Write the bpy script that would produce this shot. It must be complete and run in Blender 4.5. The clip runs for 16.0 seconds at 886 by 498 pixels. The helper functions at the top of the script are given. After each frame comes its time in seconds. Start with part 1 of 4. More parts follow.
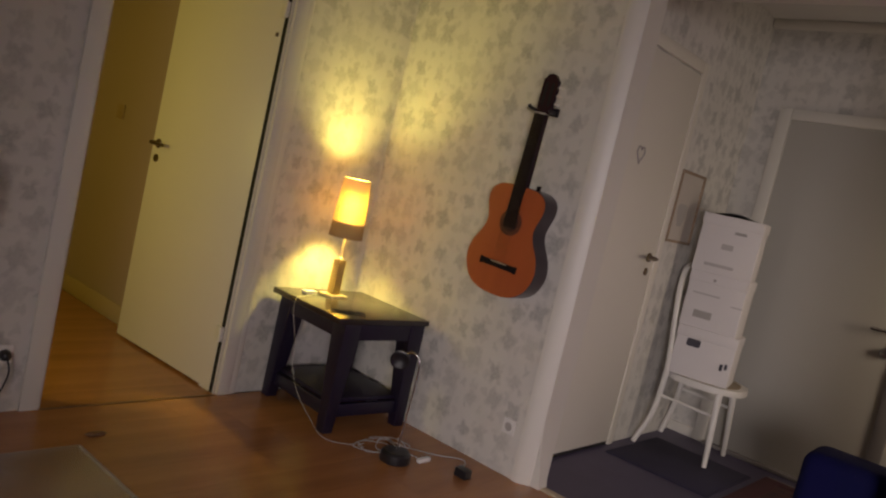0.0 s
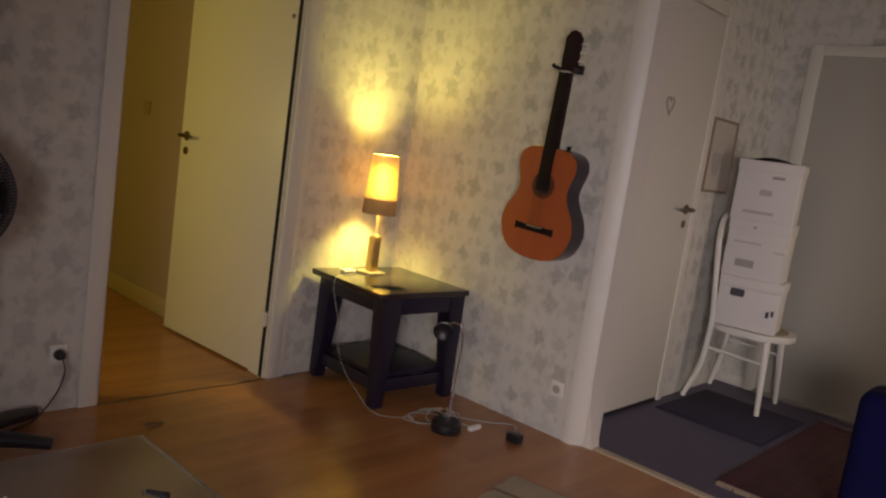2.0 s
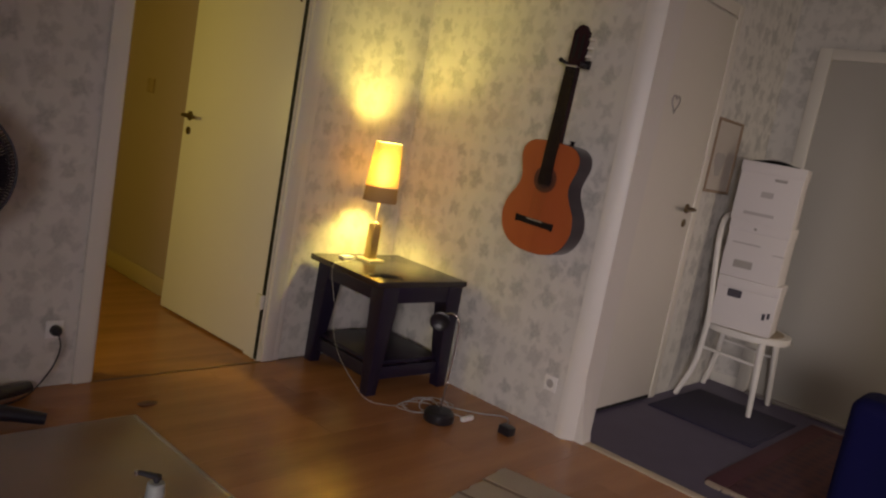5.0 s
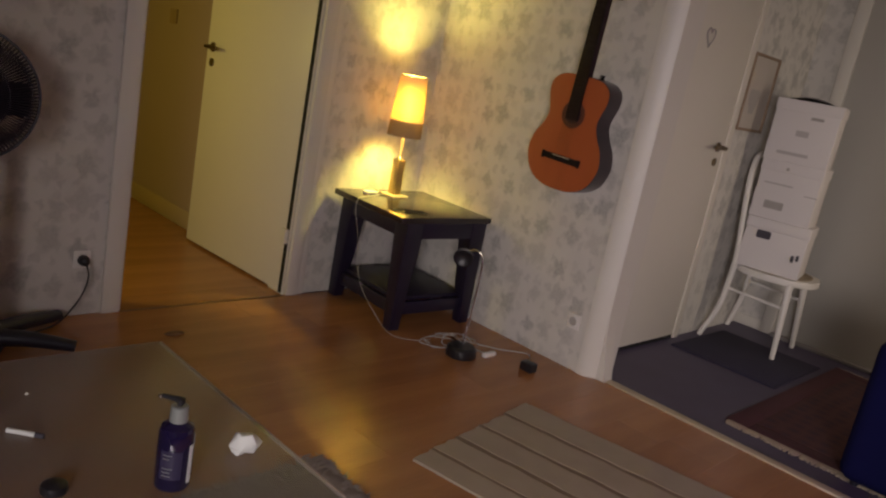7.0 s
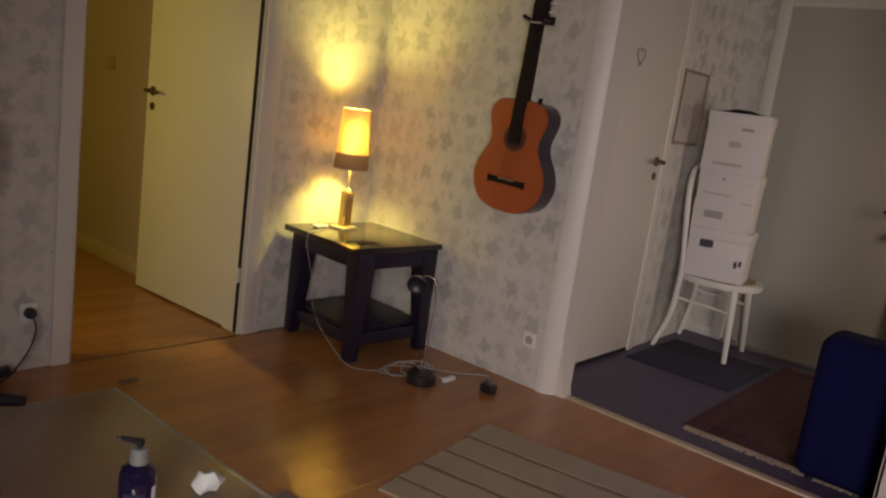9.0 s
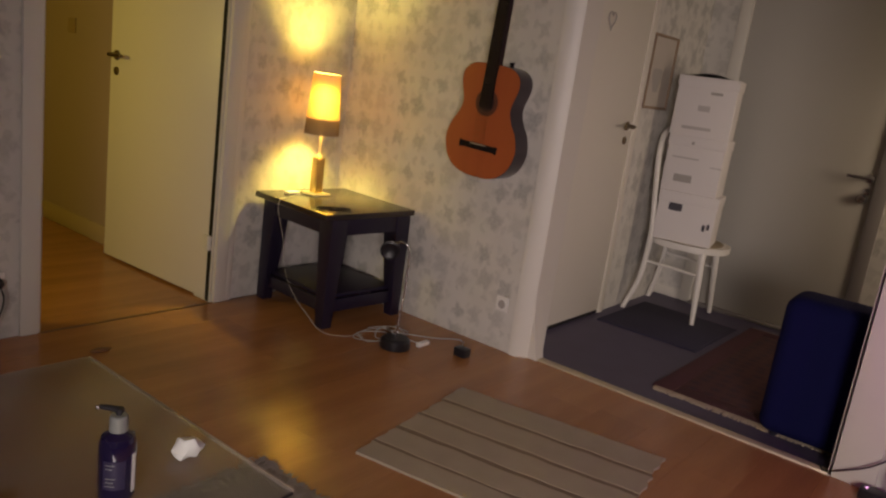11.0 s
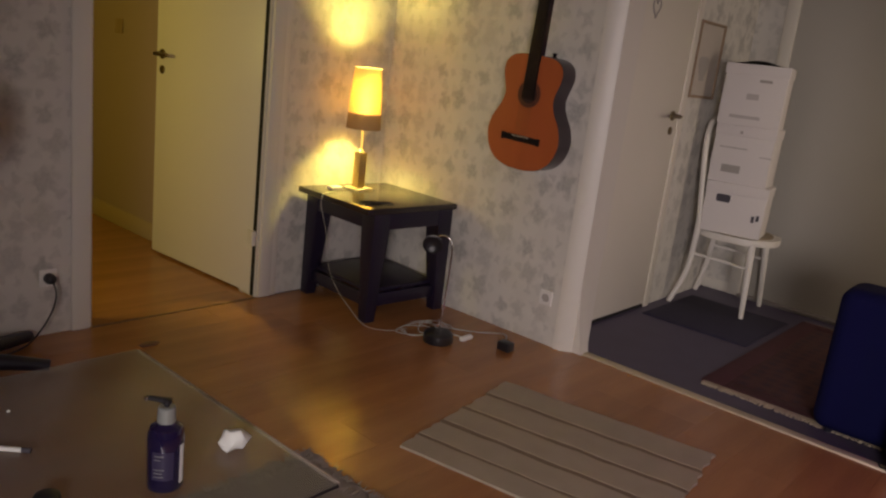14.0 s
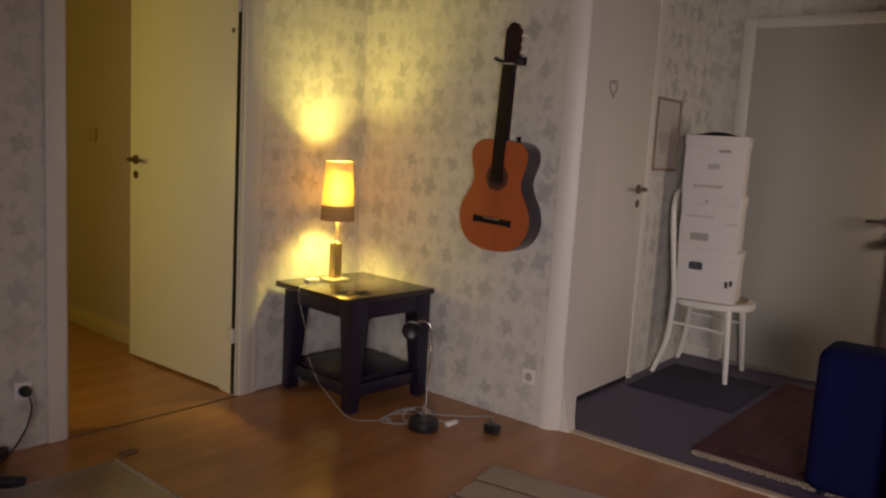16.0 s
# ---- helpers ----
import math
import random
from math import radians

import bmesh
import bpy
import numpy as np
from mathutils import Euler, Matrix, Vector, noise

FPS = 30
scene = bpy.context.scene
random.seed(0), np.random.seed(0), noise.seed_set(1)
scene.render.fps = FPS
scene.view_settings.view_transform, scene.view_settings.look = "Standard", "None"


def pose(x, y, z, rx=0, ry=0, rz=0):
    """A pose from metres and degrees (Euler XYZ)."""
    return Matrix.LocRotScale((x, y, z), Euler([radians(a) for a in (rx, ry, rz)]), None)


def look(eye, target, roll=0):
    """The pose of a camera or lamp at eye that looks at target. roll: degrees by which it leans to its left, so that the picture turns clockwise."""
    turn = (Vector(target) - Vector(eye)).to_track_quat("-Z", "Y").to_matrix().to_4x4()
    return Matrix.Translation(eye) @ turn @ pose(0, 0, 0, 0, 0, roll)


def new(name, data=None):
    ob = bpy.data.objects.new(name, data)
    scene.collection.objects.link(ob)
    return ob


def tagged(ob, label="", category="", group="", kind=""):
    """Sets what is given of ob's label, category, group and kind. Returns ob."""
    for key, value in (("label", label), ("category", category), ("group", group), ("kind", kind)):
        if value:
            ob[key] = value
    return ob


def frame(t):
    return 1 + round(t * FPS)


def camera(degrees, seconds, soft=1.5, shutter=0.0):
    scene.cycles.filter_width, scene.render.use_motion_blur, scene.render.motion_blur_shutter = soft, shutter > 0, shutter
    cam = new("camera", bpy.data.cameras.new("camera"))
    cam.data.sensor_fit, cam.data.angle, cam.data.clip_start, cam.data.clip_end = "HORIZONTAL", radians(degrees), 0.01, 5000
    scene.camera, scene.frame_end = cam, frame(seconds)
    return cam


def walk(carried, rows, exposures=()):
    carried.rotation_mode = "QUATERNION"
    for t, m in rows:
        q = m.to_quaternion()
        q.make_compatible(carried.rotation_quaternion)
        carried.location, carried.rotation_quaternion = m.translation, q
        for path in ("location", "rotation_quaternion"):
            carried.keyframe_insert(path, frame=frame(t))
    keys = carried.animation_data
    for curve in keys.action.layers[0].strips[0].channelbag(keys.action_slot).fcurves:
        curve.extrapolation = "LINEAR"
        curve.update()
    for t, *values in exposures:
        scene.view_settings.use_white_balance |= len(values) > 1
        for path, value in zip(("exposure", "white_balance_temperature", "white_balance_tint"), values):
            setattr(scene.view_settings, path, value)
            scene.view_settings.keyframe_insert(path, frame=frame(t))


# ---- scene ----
cam = camera(60.0, 16.0, soft=2.3)
PATH = [
    (0, (-2.816, -2.809, 1.207), (-1.288, -1.533, 1.013), 13.1),
    (0.5, (-2.811, -2.802, 1.199), (-1.314, -1.5, 0.941), 12.7),
    (1, (-2.813, -2.807, 1.184), (-1.317, -1.508, 0.905), 9.6),
    (1.5, (-2.812, -2.814, 1.195), (-1.315, -1.515, 0.928), 7.1),
    (2, (-2.82, -2.797, 1.197), (-1.345, -1.476, 0.915), 8.3),
    (2.5, (-2.819, -2.809, 1.2), (-1.322, -1.519, 0.895), 8.9),
    (3, (-2.82, -2.802, 1.2), (-1.334, -1.499, 0.897), 9.6),
    (3.5, (-2.821, -2.797, 1.205), (-1.331, -1.495, 0.911), 10.3),
    (6, (-2.818, -2.788, 1.196), (-1.349, -1.478, 0.842), 10.9),
    (6.5, (-2.81, -2.781, 1.188), (-1.35, -1.477, 0.781), 11.2),
    (7, (-2.803, -2.783, 1.182), (-1.372, -1.468, 0.71), 11.1),
    (7.5, (-2.813, -2.792, 1.183), (-1.342, -1.503, 0.766), 10.7),
    (8, (-2.815, -2.799, 1.181), (-1.328, -1.519, 0.794), 8.7),
    (8.5, (-2.82, -2.808, 1.182), (-1.316, -1.548, 0.794), 8.2),
    (9, (-2.822, -2.813, 1.181), (-1.307, -1.564, 0.802), 8.0),
    (11.5, (-2.835, -2.807, 1.18), (-1.276, -1.648, 0.707), 8.2),
    (12, (-2.835, -2.804, 1.176), (-1.283, -1.64, 0.688), 8.3),
    (12.5, (-2.833, -2.807, 1.177), (-1.293, -1.631, 0.679), 8.8),
    (13, (-2.838, -2.813, 1.182), (-1.292, -1.637, 0.709), 8.5),
    (13.5, (-2.82, -2.803, 1.182), (-1.317, -1.569, 0.715), 8.1),
    (14, (-2.824, -2.797, 1.168), (-1.338, -1.549, 0.688), 6.9),
    (14.5, (-2.824, -2.805, 1.17), (-1.325, -1.558, 0.726), 6.5),
    (15, (-2.83, -2.808, 1.184), (-1.329, -1.524, 0.87), 4.9),
    (15.5, (-2.826, -2.836, 1.188), (-1.289, -1.573, 0.979), 4.2),
    (16, (-2.831, -2.823, 1.184), (-1.294, -1.572, 0.918), 3.4),
]
walk(cam, [(t, look(eye, target, roll)) for t, eye, target, roll in PATH], [(0, -0.03, 6750, 10), (9, -0.05, 6850, 10), (11.5, 0.0, 7400, 12), (13, 0.0, 7400, 12), (14.5, -0.03, 6850, 10), (16, -0.03, 6800, 10)])

# ---------------------------------------------------------------- light
world = bpy.data.worlds.new("world")
scene.world = world
world.use_nodes = True
world.node_tree.nodes["Background"].inputs[0].default_value = (0.02, 0.016, 0.03, 1)
world.node_tree.nodes["Background"].inputs[1].default_value = 0.3


def point_lamp(name, place, power, colour, size):
    data = bpy.data.lights.new(name, "POINT")
    data.energy, data.color, data.shadow_soft_size = power, colour, size
    ob = new(name, data)
    ob.location = place
    return ob


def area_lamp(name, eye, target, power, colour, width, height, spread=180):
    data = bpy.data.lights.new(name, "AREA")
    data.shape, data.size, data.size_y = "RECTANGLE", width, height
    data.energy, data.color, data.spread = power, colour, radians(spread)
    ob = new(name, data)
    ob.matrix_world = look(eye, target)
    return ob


BULB = (-0.346, -0.145, 0.945)
point_lamp("corridor_light", (-2.55, 0.80, 1.20), 21.5, (1.0, 0.83, 0.14), 0.10)
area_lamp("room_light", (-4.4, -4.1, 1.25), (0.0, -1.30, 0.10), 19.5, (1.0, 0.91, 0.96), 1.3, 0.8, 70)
area_lamp("hall_light", (1.32, -3.12, 1.10), (1.55, -1.2, 0.5), 6.2, (1.0, 0.83, 0.68), 0.3, 0.6)
point_lamp("strip_light", (-0.34, -2.88, 0.62), 2.0, (0.72, 0.04, 0.85), 0.03)


# ---------------------------------------------------------------- materials
def material(name):
    m = bpy.data.materials.new(name)
    m.use_nodes = True
    return m, m.node_tree.nodes, m.node_tree.links, m.node_tree.nodes["Principled BSDF"]


def surface(name, colour, rough=0.5, metal=0.0, vary=0.25, scale=6.0, grain=120.0, bump=0.15, dark=0.6, per=0.0, coat=0.0, stretch=(1, 1, 1)):
    """A plain painted or grained surface with stains at one scale, grain and relief at another."""
    m, n, l, b = material(name)
    co = n.new("ShaderNodeTexCoord")
    mp = n.new("ShaderNodeMapping")
    mp.inputs["Scale"].default_value = stretch
    l.new(co.outputs["Object"], mp.inputs[0])
    big, fine = n.new("ShaderNodeTexNoise"), n.new("ShaderNodeTexNoise")
    big.inputs["Scale"].default_value, big.inputs["Detail"].default_value = scale, 5
    fine.inputs["Scale"].default_value, fine.inputs["Detail"].default_value = grain, 3
    for t in (big, fine):
        l.new(mp.outputs[0], t.inputs["Vector"])
    mixn = n.new("ShaderNodeMix")
    mixn.data_type = "RGBA"
    mixn.inputs[6].default_value = (*colour, 1)
    mixn.inputs[7].default_value = (*[c * dark for c in colour], 1)
    mul = n.new("ShaderNodeMath")
    mul.operation = "MULTIPLY_ADD"
    l.new(big.outputs[0], mul.inputs[0])
    mul.inputs[1].default_value = vary * 2
    if per:
        inf = n.new("ShaderNodeObjectInfo")
        sc = n.new("ShaderNodeMath")
        sc.operation = "MULTIPLY"
        l.new(inf.outputs["Random"], sc.inputs[0])
        sc.inputs[1].default_value = per
        l.new(sc.outputs[0], mul.inputs[2])
    else:
        mul.inputs[2].default_value = -vary * 0.5
    add = n.new("ShaderNodeMath")
    add.operation = "MULTIPLY_ADD"
    add.use_clamp = True
    l.new(fine.outputs[0], add.inputs[0])
    add.inputs[1].default_value = vary * 0.6
    l.new(mul.outputs[0], add.inputs[2])
    l.new(add.outputs[0], mixn.inputs[0])
    l.new(mixn.outputs[2], b.inputs["Base Color"])
    b.inputs["Roughness"].default_value, b.inputs["Metallic"].default_value = rough, metal
    b.inputs["Coat Weight"].default_value = coat
    if bump:
        bp = n.new("ShaderNodeBump")
        bp.inputs["Strength"].default_value, bp.inputs["Distance"].default_value = bump, 0.002
        l.new(fine.outputs[0], bp.inputs["Height"])
        l.new(bp.outputs[0], b.inputs["Normal"])
    return m


def wallpaper(name, axis, ground=(0.60, 0.575, 0.525), ink=(0.33, 0.32, 0.295)):
    """Pale wallpaper strewn with soft grey blossoms about seven centimetres across."""
    m, n, l, b = material(name)

    def math_node(op, a, c=None, d=None):
        x = n.new("ShaderNodeMath")
        x.operation = op
        for i, v in enumerate((a, c, d)):
            if v is None:
                continue
            if isinstance(v, (int, float)):
                x.inputs[i].default_value = v
            else:
                l.new(v, x.inputs[i])
        return x.outputs[0]

    co = n.new("ShaderNodeTexCoord")
    sp = n.new("ShaderNodeSeparateXYZ")
    l.new(co.outputs["Object"], sp.inputs[0])
    wn = n.new("ShaderNodeTexNoise")
    wn.inputs["Scale"].default_value, wn.inputs["Detail"].default_value = 26, 2
    l.new(co.outputs["Object"], wn.inputs["Vector"])
    ws = n.new("ShaderNodeSeparateColor")
    l.new(wn.outputs["Color"], ws.inputs[0])
    u = math_node("ADD", sp.outputs[axis], math_node("MULTIPLY_ADD", ws.outputs[0], 0.055, -0.027))
    v = math_node("ADD", sp.outputs[2], math_node("MULTIPLY_ADD", ws.outputs[1], 0.055, -0.027))

    def layer(cell, radius, petals, shift, soft):
        cb = n.new("ShaderNodeCombineXYZ")
        l.new(math_node("MULTIPLY_ADD", u, 1 / cell, shift), cb.inputs[0])
        l.new(math_node("MULTIPLY_ADD", v, 0.86 / cell, shift * 1.7), cb.inputs[1])
        vo = n.new("ShaderNodeTexVoronoi")
        vo.voronoi_dimensions = "2D"
        vo.inputs["Scale"].default_value, vo.inputs["Randomness"].default_value = 1.0, 0.45
        l.new(cb.outputs[0], vo.inputs["Vector"])
        df = n.new("ShaderNodeVectorMath")
        df.operation = "SUBTRACT"
        l.new(cb.outputs[0], df.inputs[0])
        l.new(vo.outputs["Position"], df.inputs[1])
        s2 = n.new("ShaderNodeSeparateXYZ")
        l.new(df.outputs[0], s2.inputs[0])
        sc = n.new("ShaderNodeSeparateColor")
        l.new(vo.outputs["Color"], sc.inputs[0])
        ang = math_node("MULTIPLY_ADD", math_node("ARCTAN2", s2.outputs[1], s2.outputs[0]), petals, math_node("MULTIPLY", sc.outputs[0], 6.3))
        rad = math_node("MULTIPLY_ADD", math_node("COSINE", ang), 0.24 * radius, radius)
        rad = math_node("MULTIPLY", rad, math_node("MULTIPLY_ADD", sc.outputs[1], 0.5, 0.7))
        mr = n.new("ShaderNodeMapRange")
        mr.interpolation_type = "SMOOTHSTEP"
        l.new(math_node("DIVIDE", vo.outputs["Distance"], rad), mr.inputs[0])
        mr.inputs[1].default_value, mr.inputs[2].default_value = 1.0 + soft, 1.0 - soft
        return math_node("MULTIPLY", mr.outputs[0], math_node("MULTIPLY_ADD", sc.outputs[2], 0.6, 0.4))

    flowers = math_node("MAXIMUM", layer(0.122, 0.31, 4, 3.1, 0.42), math_node("MULTIPLY", layer(0.063, 0.26, 3, 7.7, 0.4), 0.55))
    ns = n.new("ShaderNodeTexNoise")
    ns.inputs["Scale"].default_value, ns.inputs["Detail"].default_value = 75, 4
    l.new(co.outputs["Object"], ns.inputs["Vector"])
    nb = n.new("ShaderNodeTexNoise")
    nb.inputs["Scale"].default_value, nb.inputs["Detail"].default_value = 7, 3
    l.new(co.outputs["Object"], nb.inputs["Vector"])
    fac = math_node("MULTIPLY", flowers, math_node("MULTIPLY_ADD", ns.outputs[0], 1.3, 0.15))
    fac = math_node("ADD", fac, math_node("MULTIPLY_ADD", nb.outputs[0], 0.5, -0.22))
    x = n.new("ShaderNodeMath")
    x.operation, x.use_clamp = "MULTIPLY", True
    l.new(fac, x.inputs[0])
    x.inputs[1].default_value = 0.85
    mx = n.new("ShaderNodeMix")
    mx.data_type = "RGBA"
    l.new(x.outputs[0], mx.inputs[0])
    mx.inputs[6].default_value, mx.inputs[7].default_value = (*ground, 1), (*ink, 1)
    l.new(mx.outputs[2], b.inputs["Base Color"])
    b.inputs["Roughness"].default_value = 0.75
    bp = n.new("ShaderNodeBump")
    bp.inputs["Strength"].default_value, bp.inputs["Distance"].default_value = 0.15, 0.001
    l.new(ns.outputs[0], bp.inputs["Height"])
    l.new(bp.outputs[0], b.inputs["Normal"])
    return m


PAPER_X = wallpaper("wallpaper_x", 0)
PAPER_Y = wallpaper("wallpaper_y", 1)
WHITE_PAINT = surface("white_paint", (0.66, 0.63, 0.56), 0.42, vary=0.12, scale=3, dark=0.8, bump=0.05)
DOOR_PAINT = surface("door_paint", (0.68, 0.64, 0.55), 0.38, vary=0.12, scale=2, dark=0.82, bump=0.04)
GREY_PAINT = surface("grey_paint", (0.48, 0.46, 0.41), 0.45, vary=0.2, scale=2, dark=0.8, bump=0.04)
# dull grey; on the lock-side casing its darkness is a painted shadow
DULL_SHADED_PAINT = surface("dull_shaded_paint", (0.25, 0.23, 0.22), 0.5, vary=0.2, scale=2, dark=0.8)
PLASTER = surface("plaster", (0.62, 0.60, 0.56), 0.8, vary=0.2, scale=3)
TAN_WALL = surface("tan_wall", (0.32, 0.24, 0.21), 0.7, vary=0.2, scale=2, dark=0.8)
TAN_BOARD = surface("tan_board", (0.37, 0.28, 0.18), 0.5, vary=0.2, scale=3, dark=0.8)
LAMINATE = surface("laminate", (0.52, 0.228, 0.09), 0.25, vary=0.42, scale=5, grain=60, bump=0.05, dark=0.5, per=0.22, stretch=(0.25, 2.2, 1))
JOINT = surface("joint", (0.17, 0.085, 0.034), 0.8)
VINYL = surface("vinyl", (0.082, 0.068, 0.122), 0.5, vary=0.4, scale=8, grain=200)
BLACK_WOOD = surface("black_wood", (0.013, 0.009, 0.026), 0.45, vary=0.3, scale=4, grain=90, stretch=(1, 1, 0.3), bump=0.08)
# glossier black wood, its colour raised for the lamplight on the tabletop
LAMPLIT_TOP_WOOD = surface("lamplit_top_wood", (0.036, 0.028, 0.026), 0.21, vary=0.3, scale=4, grain=90, stretch=(1, 0.3, 1), bump=0.05)
BRASS = surface("brass", (0.62, 0.45, 0.22), 0.32, metal=0.9, vary=0.2, scale=20)
PLATE = surface("plate", (0.66, 0.56, 0.40), 0.4, metal=0.3)
STEEL = surface("steel", (0.55, 0.54, 0.54), 0.25, metal=1.0, vary=0.1)
BRONZE = surface("bronze", (0.20, 0.15, 0.09), 0.35, metal=0.9)
BLACK_PLASTIC = surface("black_plastic", (0.014, 0.013, 0.016), 0.4, vary=0.1)
NAVY_PLASTIC = surface("navy_plastic", (0.012, 0.012, 0.022), 0.4, vary=0.1)
WHITE_PLASTIC = surface("white_plastic", (0.72, 0.70, 0.66), 0.35, vary=0.05, dark=0.9)
CABLE_WHITE = surface("cable_white", (0.45, 0.43, 0.40), 0.4, vary=0.1)
CARD_WHITE = surface("white_cardboard", (0.72, 0.68, 0.66), 0.7, vary=0.15, scale=5, dark=0.85)
CHAIR_WHITE = surface("chair_enamel", (0.74, 0.71, 0.66), 0.35, vary=0.1, dark=0.85)
SEAT_TAN = surface("seat_tan", (0.34, 0.27, 0.18), 0.5)
BLUE_CLOTH = surface("blue_cloth", (0.005, 0.006, 0.052), 0.9, vary=0.3, scale=10, grain=400, bump=0.5)
BLUE_CLOTH.node_tree.nodes["Principled BSDF"].inputs["Specular IOR Level"].default_value = 0.15
FRET_METAL = surface("fret_metal", (0.05, 0.04, 0.035), 0.5, metal=0.6)
DARK_MAT = surface("dark_mat", (0.030, 0.026, 0.056), 0.95, vary=0.4, grain=500, bump=0.6)
# near-black that stands in for shade in gaps and slots
GAP_SHADE = surface("gap_shade", (0.006, 0.006, 0.006), 0.8)
SPRUCE = surface("guitar_top_wood", (0.42, 0.10, 0.028), 0.48, vary=0.25, scale=3, grain=60, stretch=(1, 8, 0.4), bump=0.03, coat=0.0)
ROSEWOOD = surface("guitar_side_wood", (0.024, 0.009, 0.015), 0.3, vary=0.3, coat=0.4)
EBONY = surface("ebony", (0.010, 0.007, 0.008), 0.6)
HEAD_WOOD = surface("head_wood", (0.026, 0.009, 0.013), 0.6)
for dull in (EBONY, HEAD_WOOD):
    dull.node_tree.nodes["Principled BSDF"].inputs["Specular IOR Level"].default_value = 0.2
# dark brown for the painted shade of the soundhole and for the inlay line
HOLE_SHADE_INLAY = surface("hole_shade_inlay", (0.05, 0.022, 0.016), 0.8)
ROSETTE = surface("rosette_wood", (0.15, 0.045, 0.024), 0.5)
IVORY = surface("ivory", (0.70, 0.66, 0.55), 0.4)
FRAME_WOOD = surface("frame_wood", (0.30, 0.21, 0.14), 0.5)
PRINT_PAPER = surface("print_paper", (0.52, 0.47, 0.41), 0.6, vary=0.3, scale=9, dark=0.7)
INK = surface("ink", (0.06, 0.055, 0.07), 0.7)
PALE_INK = surface("pale_ink", (0.52, 0.48, 0.46), 0.7)
GREY_INK = surface("grey_ink", (0.40, 0.37, 0.34), 0.7)
TISSUE = surface("tissue", (0.75, 0.76, 0.72), 0.6, vary=0.1, dark=0.85)
GREY_PILE = surface("grey_pile", (0.27, 0.225, 0.19), 1.0, vary=0.5, scale=25, grain=300, bump=0.8)
BOTTLE_BLUE = surface("bottle_plastic", (0.012, 0.008, 0.036), 0.08, vary=0.1, coat=1.0)
LABEL_VIOLET = surface("label_violet", (0.035, 0.028, 0.065), 0.4)
# pale colour of the highlight along the glass edge
EDGE_HIGHLIGHT = surface("edge_highlight", (0.34, 0.27, 0.22), 0.4)
CAP_GREY = surface("cap_grey", (0.36, 0.38, 0.36), 0.3, metal=0.4)
CREAM_WOOL = surface("cream_wool", (0.42, 0.35, 0.26), 1.0, vary=0.35, scale=12, grain=350, bump=0.8, dark=0.7)
BROWN_WOOL = surface("brown_wool", (0.235, 0.17, 0.115), 1.0, vary=0.4, scale=20, grain=350, bump=0.8)


def rug_red():
    m, n, l, b = material("red_wool")
    co = n.new("ShaderNodeTexCoord")
    vo = n.new("ShaderNodeTexVoronoi")
    vo.inputs["Scale"].default_value, vo.inputs["Randomness"].default_value = 14, 0.3
    l.new(co.outputs["Object"], vo.inputs["Vector"])
    ns = n.new("ShaderNodeTexNoise")
    ns.inputs["Scale"].default_value = 60
    l.new(co.outputs["Object"], ns.inputs["Vector"])
    rp = n.new("ShaderNodeValToRGB")
    for at, c in ((0.0, (0.030, 0.016, 0.028)), (0.35, (0.060, 0.019, 0.023)), (0.6, (0.072, 0.026, 0.026)), (0.9, (0.05, 0.02, 0.026))):
        e = rp.color_ramp.elements.new(at)
        e.color = (*c, 1)
    l.new(vo.outputs["Distance"], rp.inputs[0])
    l.new(rp.outputs[0], b.inputs["Base Color"])
    b.inputs["Roughness"].default_value = 1.0
    bp = n.new("ShaderNodeBump")
    bp.inputs["Strength"].default_value, bp.inputs["Distance"].default_value = 0.6, 0.003
    l.new(ns.outputs[0], bp.inputs["Height"])
    l.new(bp.outputs[0], b.inputs["Normal"])
    return m


RED_WOOL = rug_red()


def thin_glass(name, tint, dust):
    """Clear sheet with a little dust on it, and a mirror share that grows at a slant."""
    m, n, l, b = material(name)
    mx, tr, gl, lw = n.new("ShaderNodeMixShader"), n.new("ShaderNodeBsdfTransparent"), n.new("ShaderNodeBsdfGlossy"), n.new("ShaderNodeLayerWeight")
    df, m2, co, ns = n.new("ShaderNodeBsdfDiffuse"), n.new("ShaderNodeMixShader"), n.new("ShaderNodeTexCoord"), n.new("ShaderNodeTexNoise")
    tr.inputs[0].default_value = (*tint, 1)
    df.inputs[0].default_value = (0.42, 0.39, 0.38, 1)
    gl.inputs["Roughness"].default_value = 0.22
    ns.inputs["Scale"].default_value, ns.inputs["Detail"].default_value = 5, 4
    l.new(co.outputs["Object"], ns.inputs["Vector"])
    dm = n.new("ShaderNodeMath")
    dm.operation = "MULTIPLY"
    l.new(ns.outputs[0], dm.inputs[0])
    dm.inputs[1].default_value = dust * 2
    l.new(dm.outputs[0], m2.inputs[0])
    l.new(tr.outputs[0], m2.inputs[1])
    l.new(df.outputs[0], m2.inputs[2])
    lw.inputs["Blend"].default_value = 0.5
    pw, ad = n.new("ShaderNodeMath"), n.new("ShaderNodeMath")
    pw.operation, ad.operation = "POWER", "MULTIPLY_ADD"
    l.new(lw.outputs["Facing"], pw.inputs[0])
    pw.inputs[1].default_value = 3.5
    l.new(pw.outputs[0], ad.inputs[0])
    ad.inputs[1].default_value, ad.inputs[2].default_value = 0.5, 0.03
    l.new(ad.outputs[0], mx.inputs[0])
    l.new(m2.outputs[0], mx.inputs[1])
    l.new(gl.outputs[0], mx.inputs[2])
    l.new(mx.outputs[0], n["Material Output"].inputs[0])
    return m


TABLE_GLASS = thin_glass("table_glass", (0.80, 0.80, 0.78), 0.15)


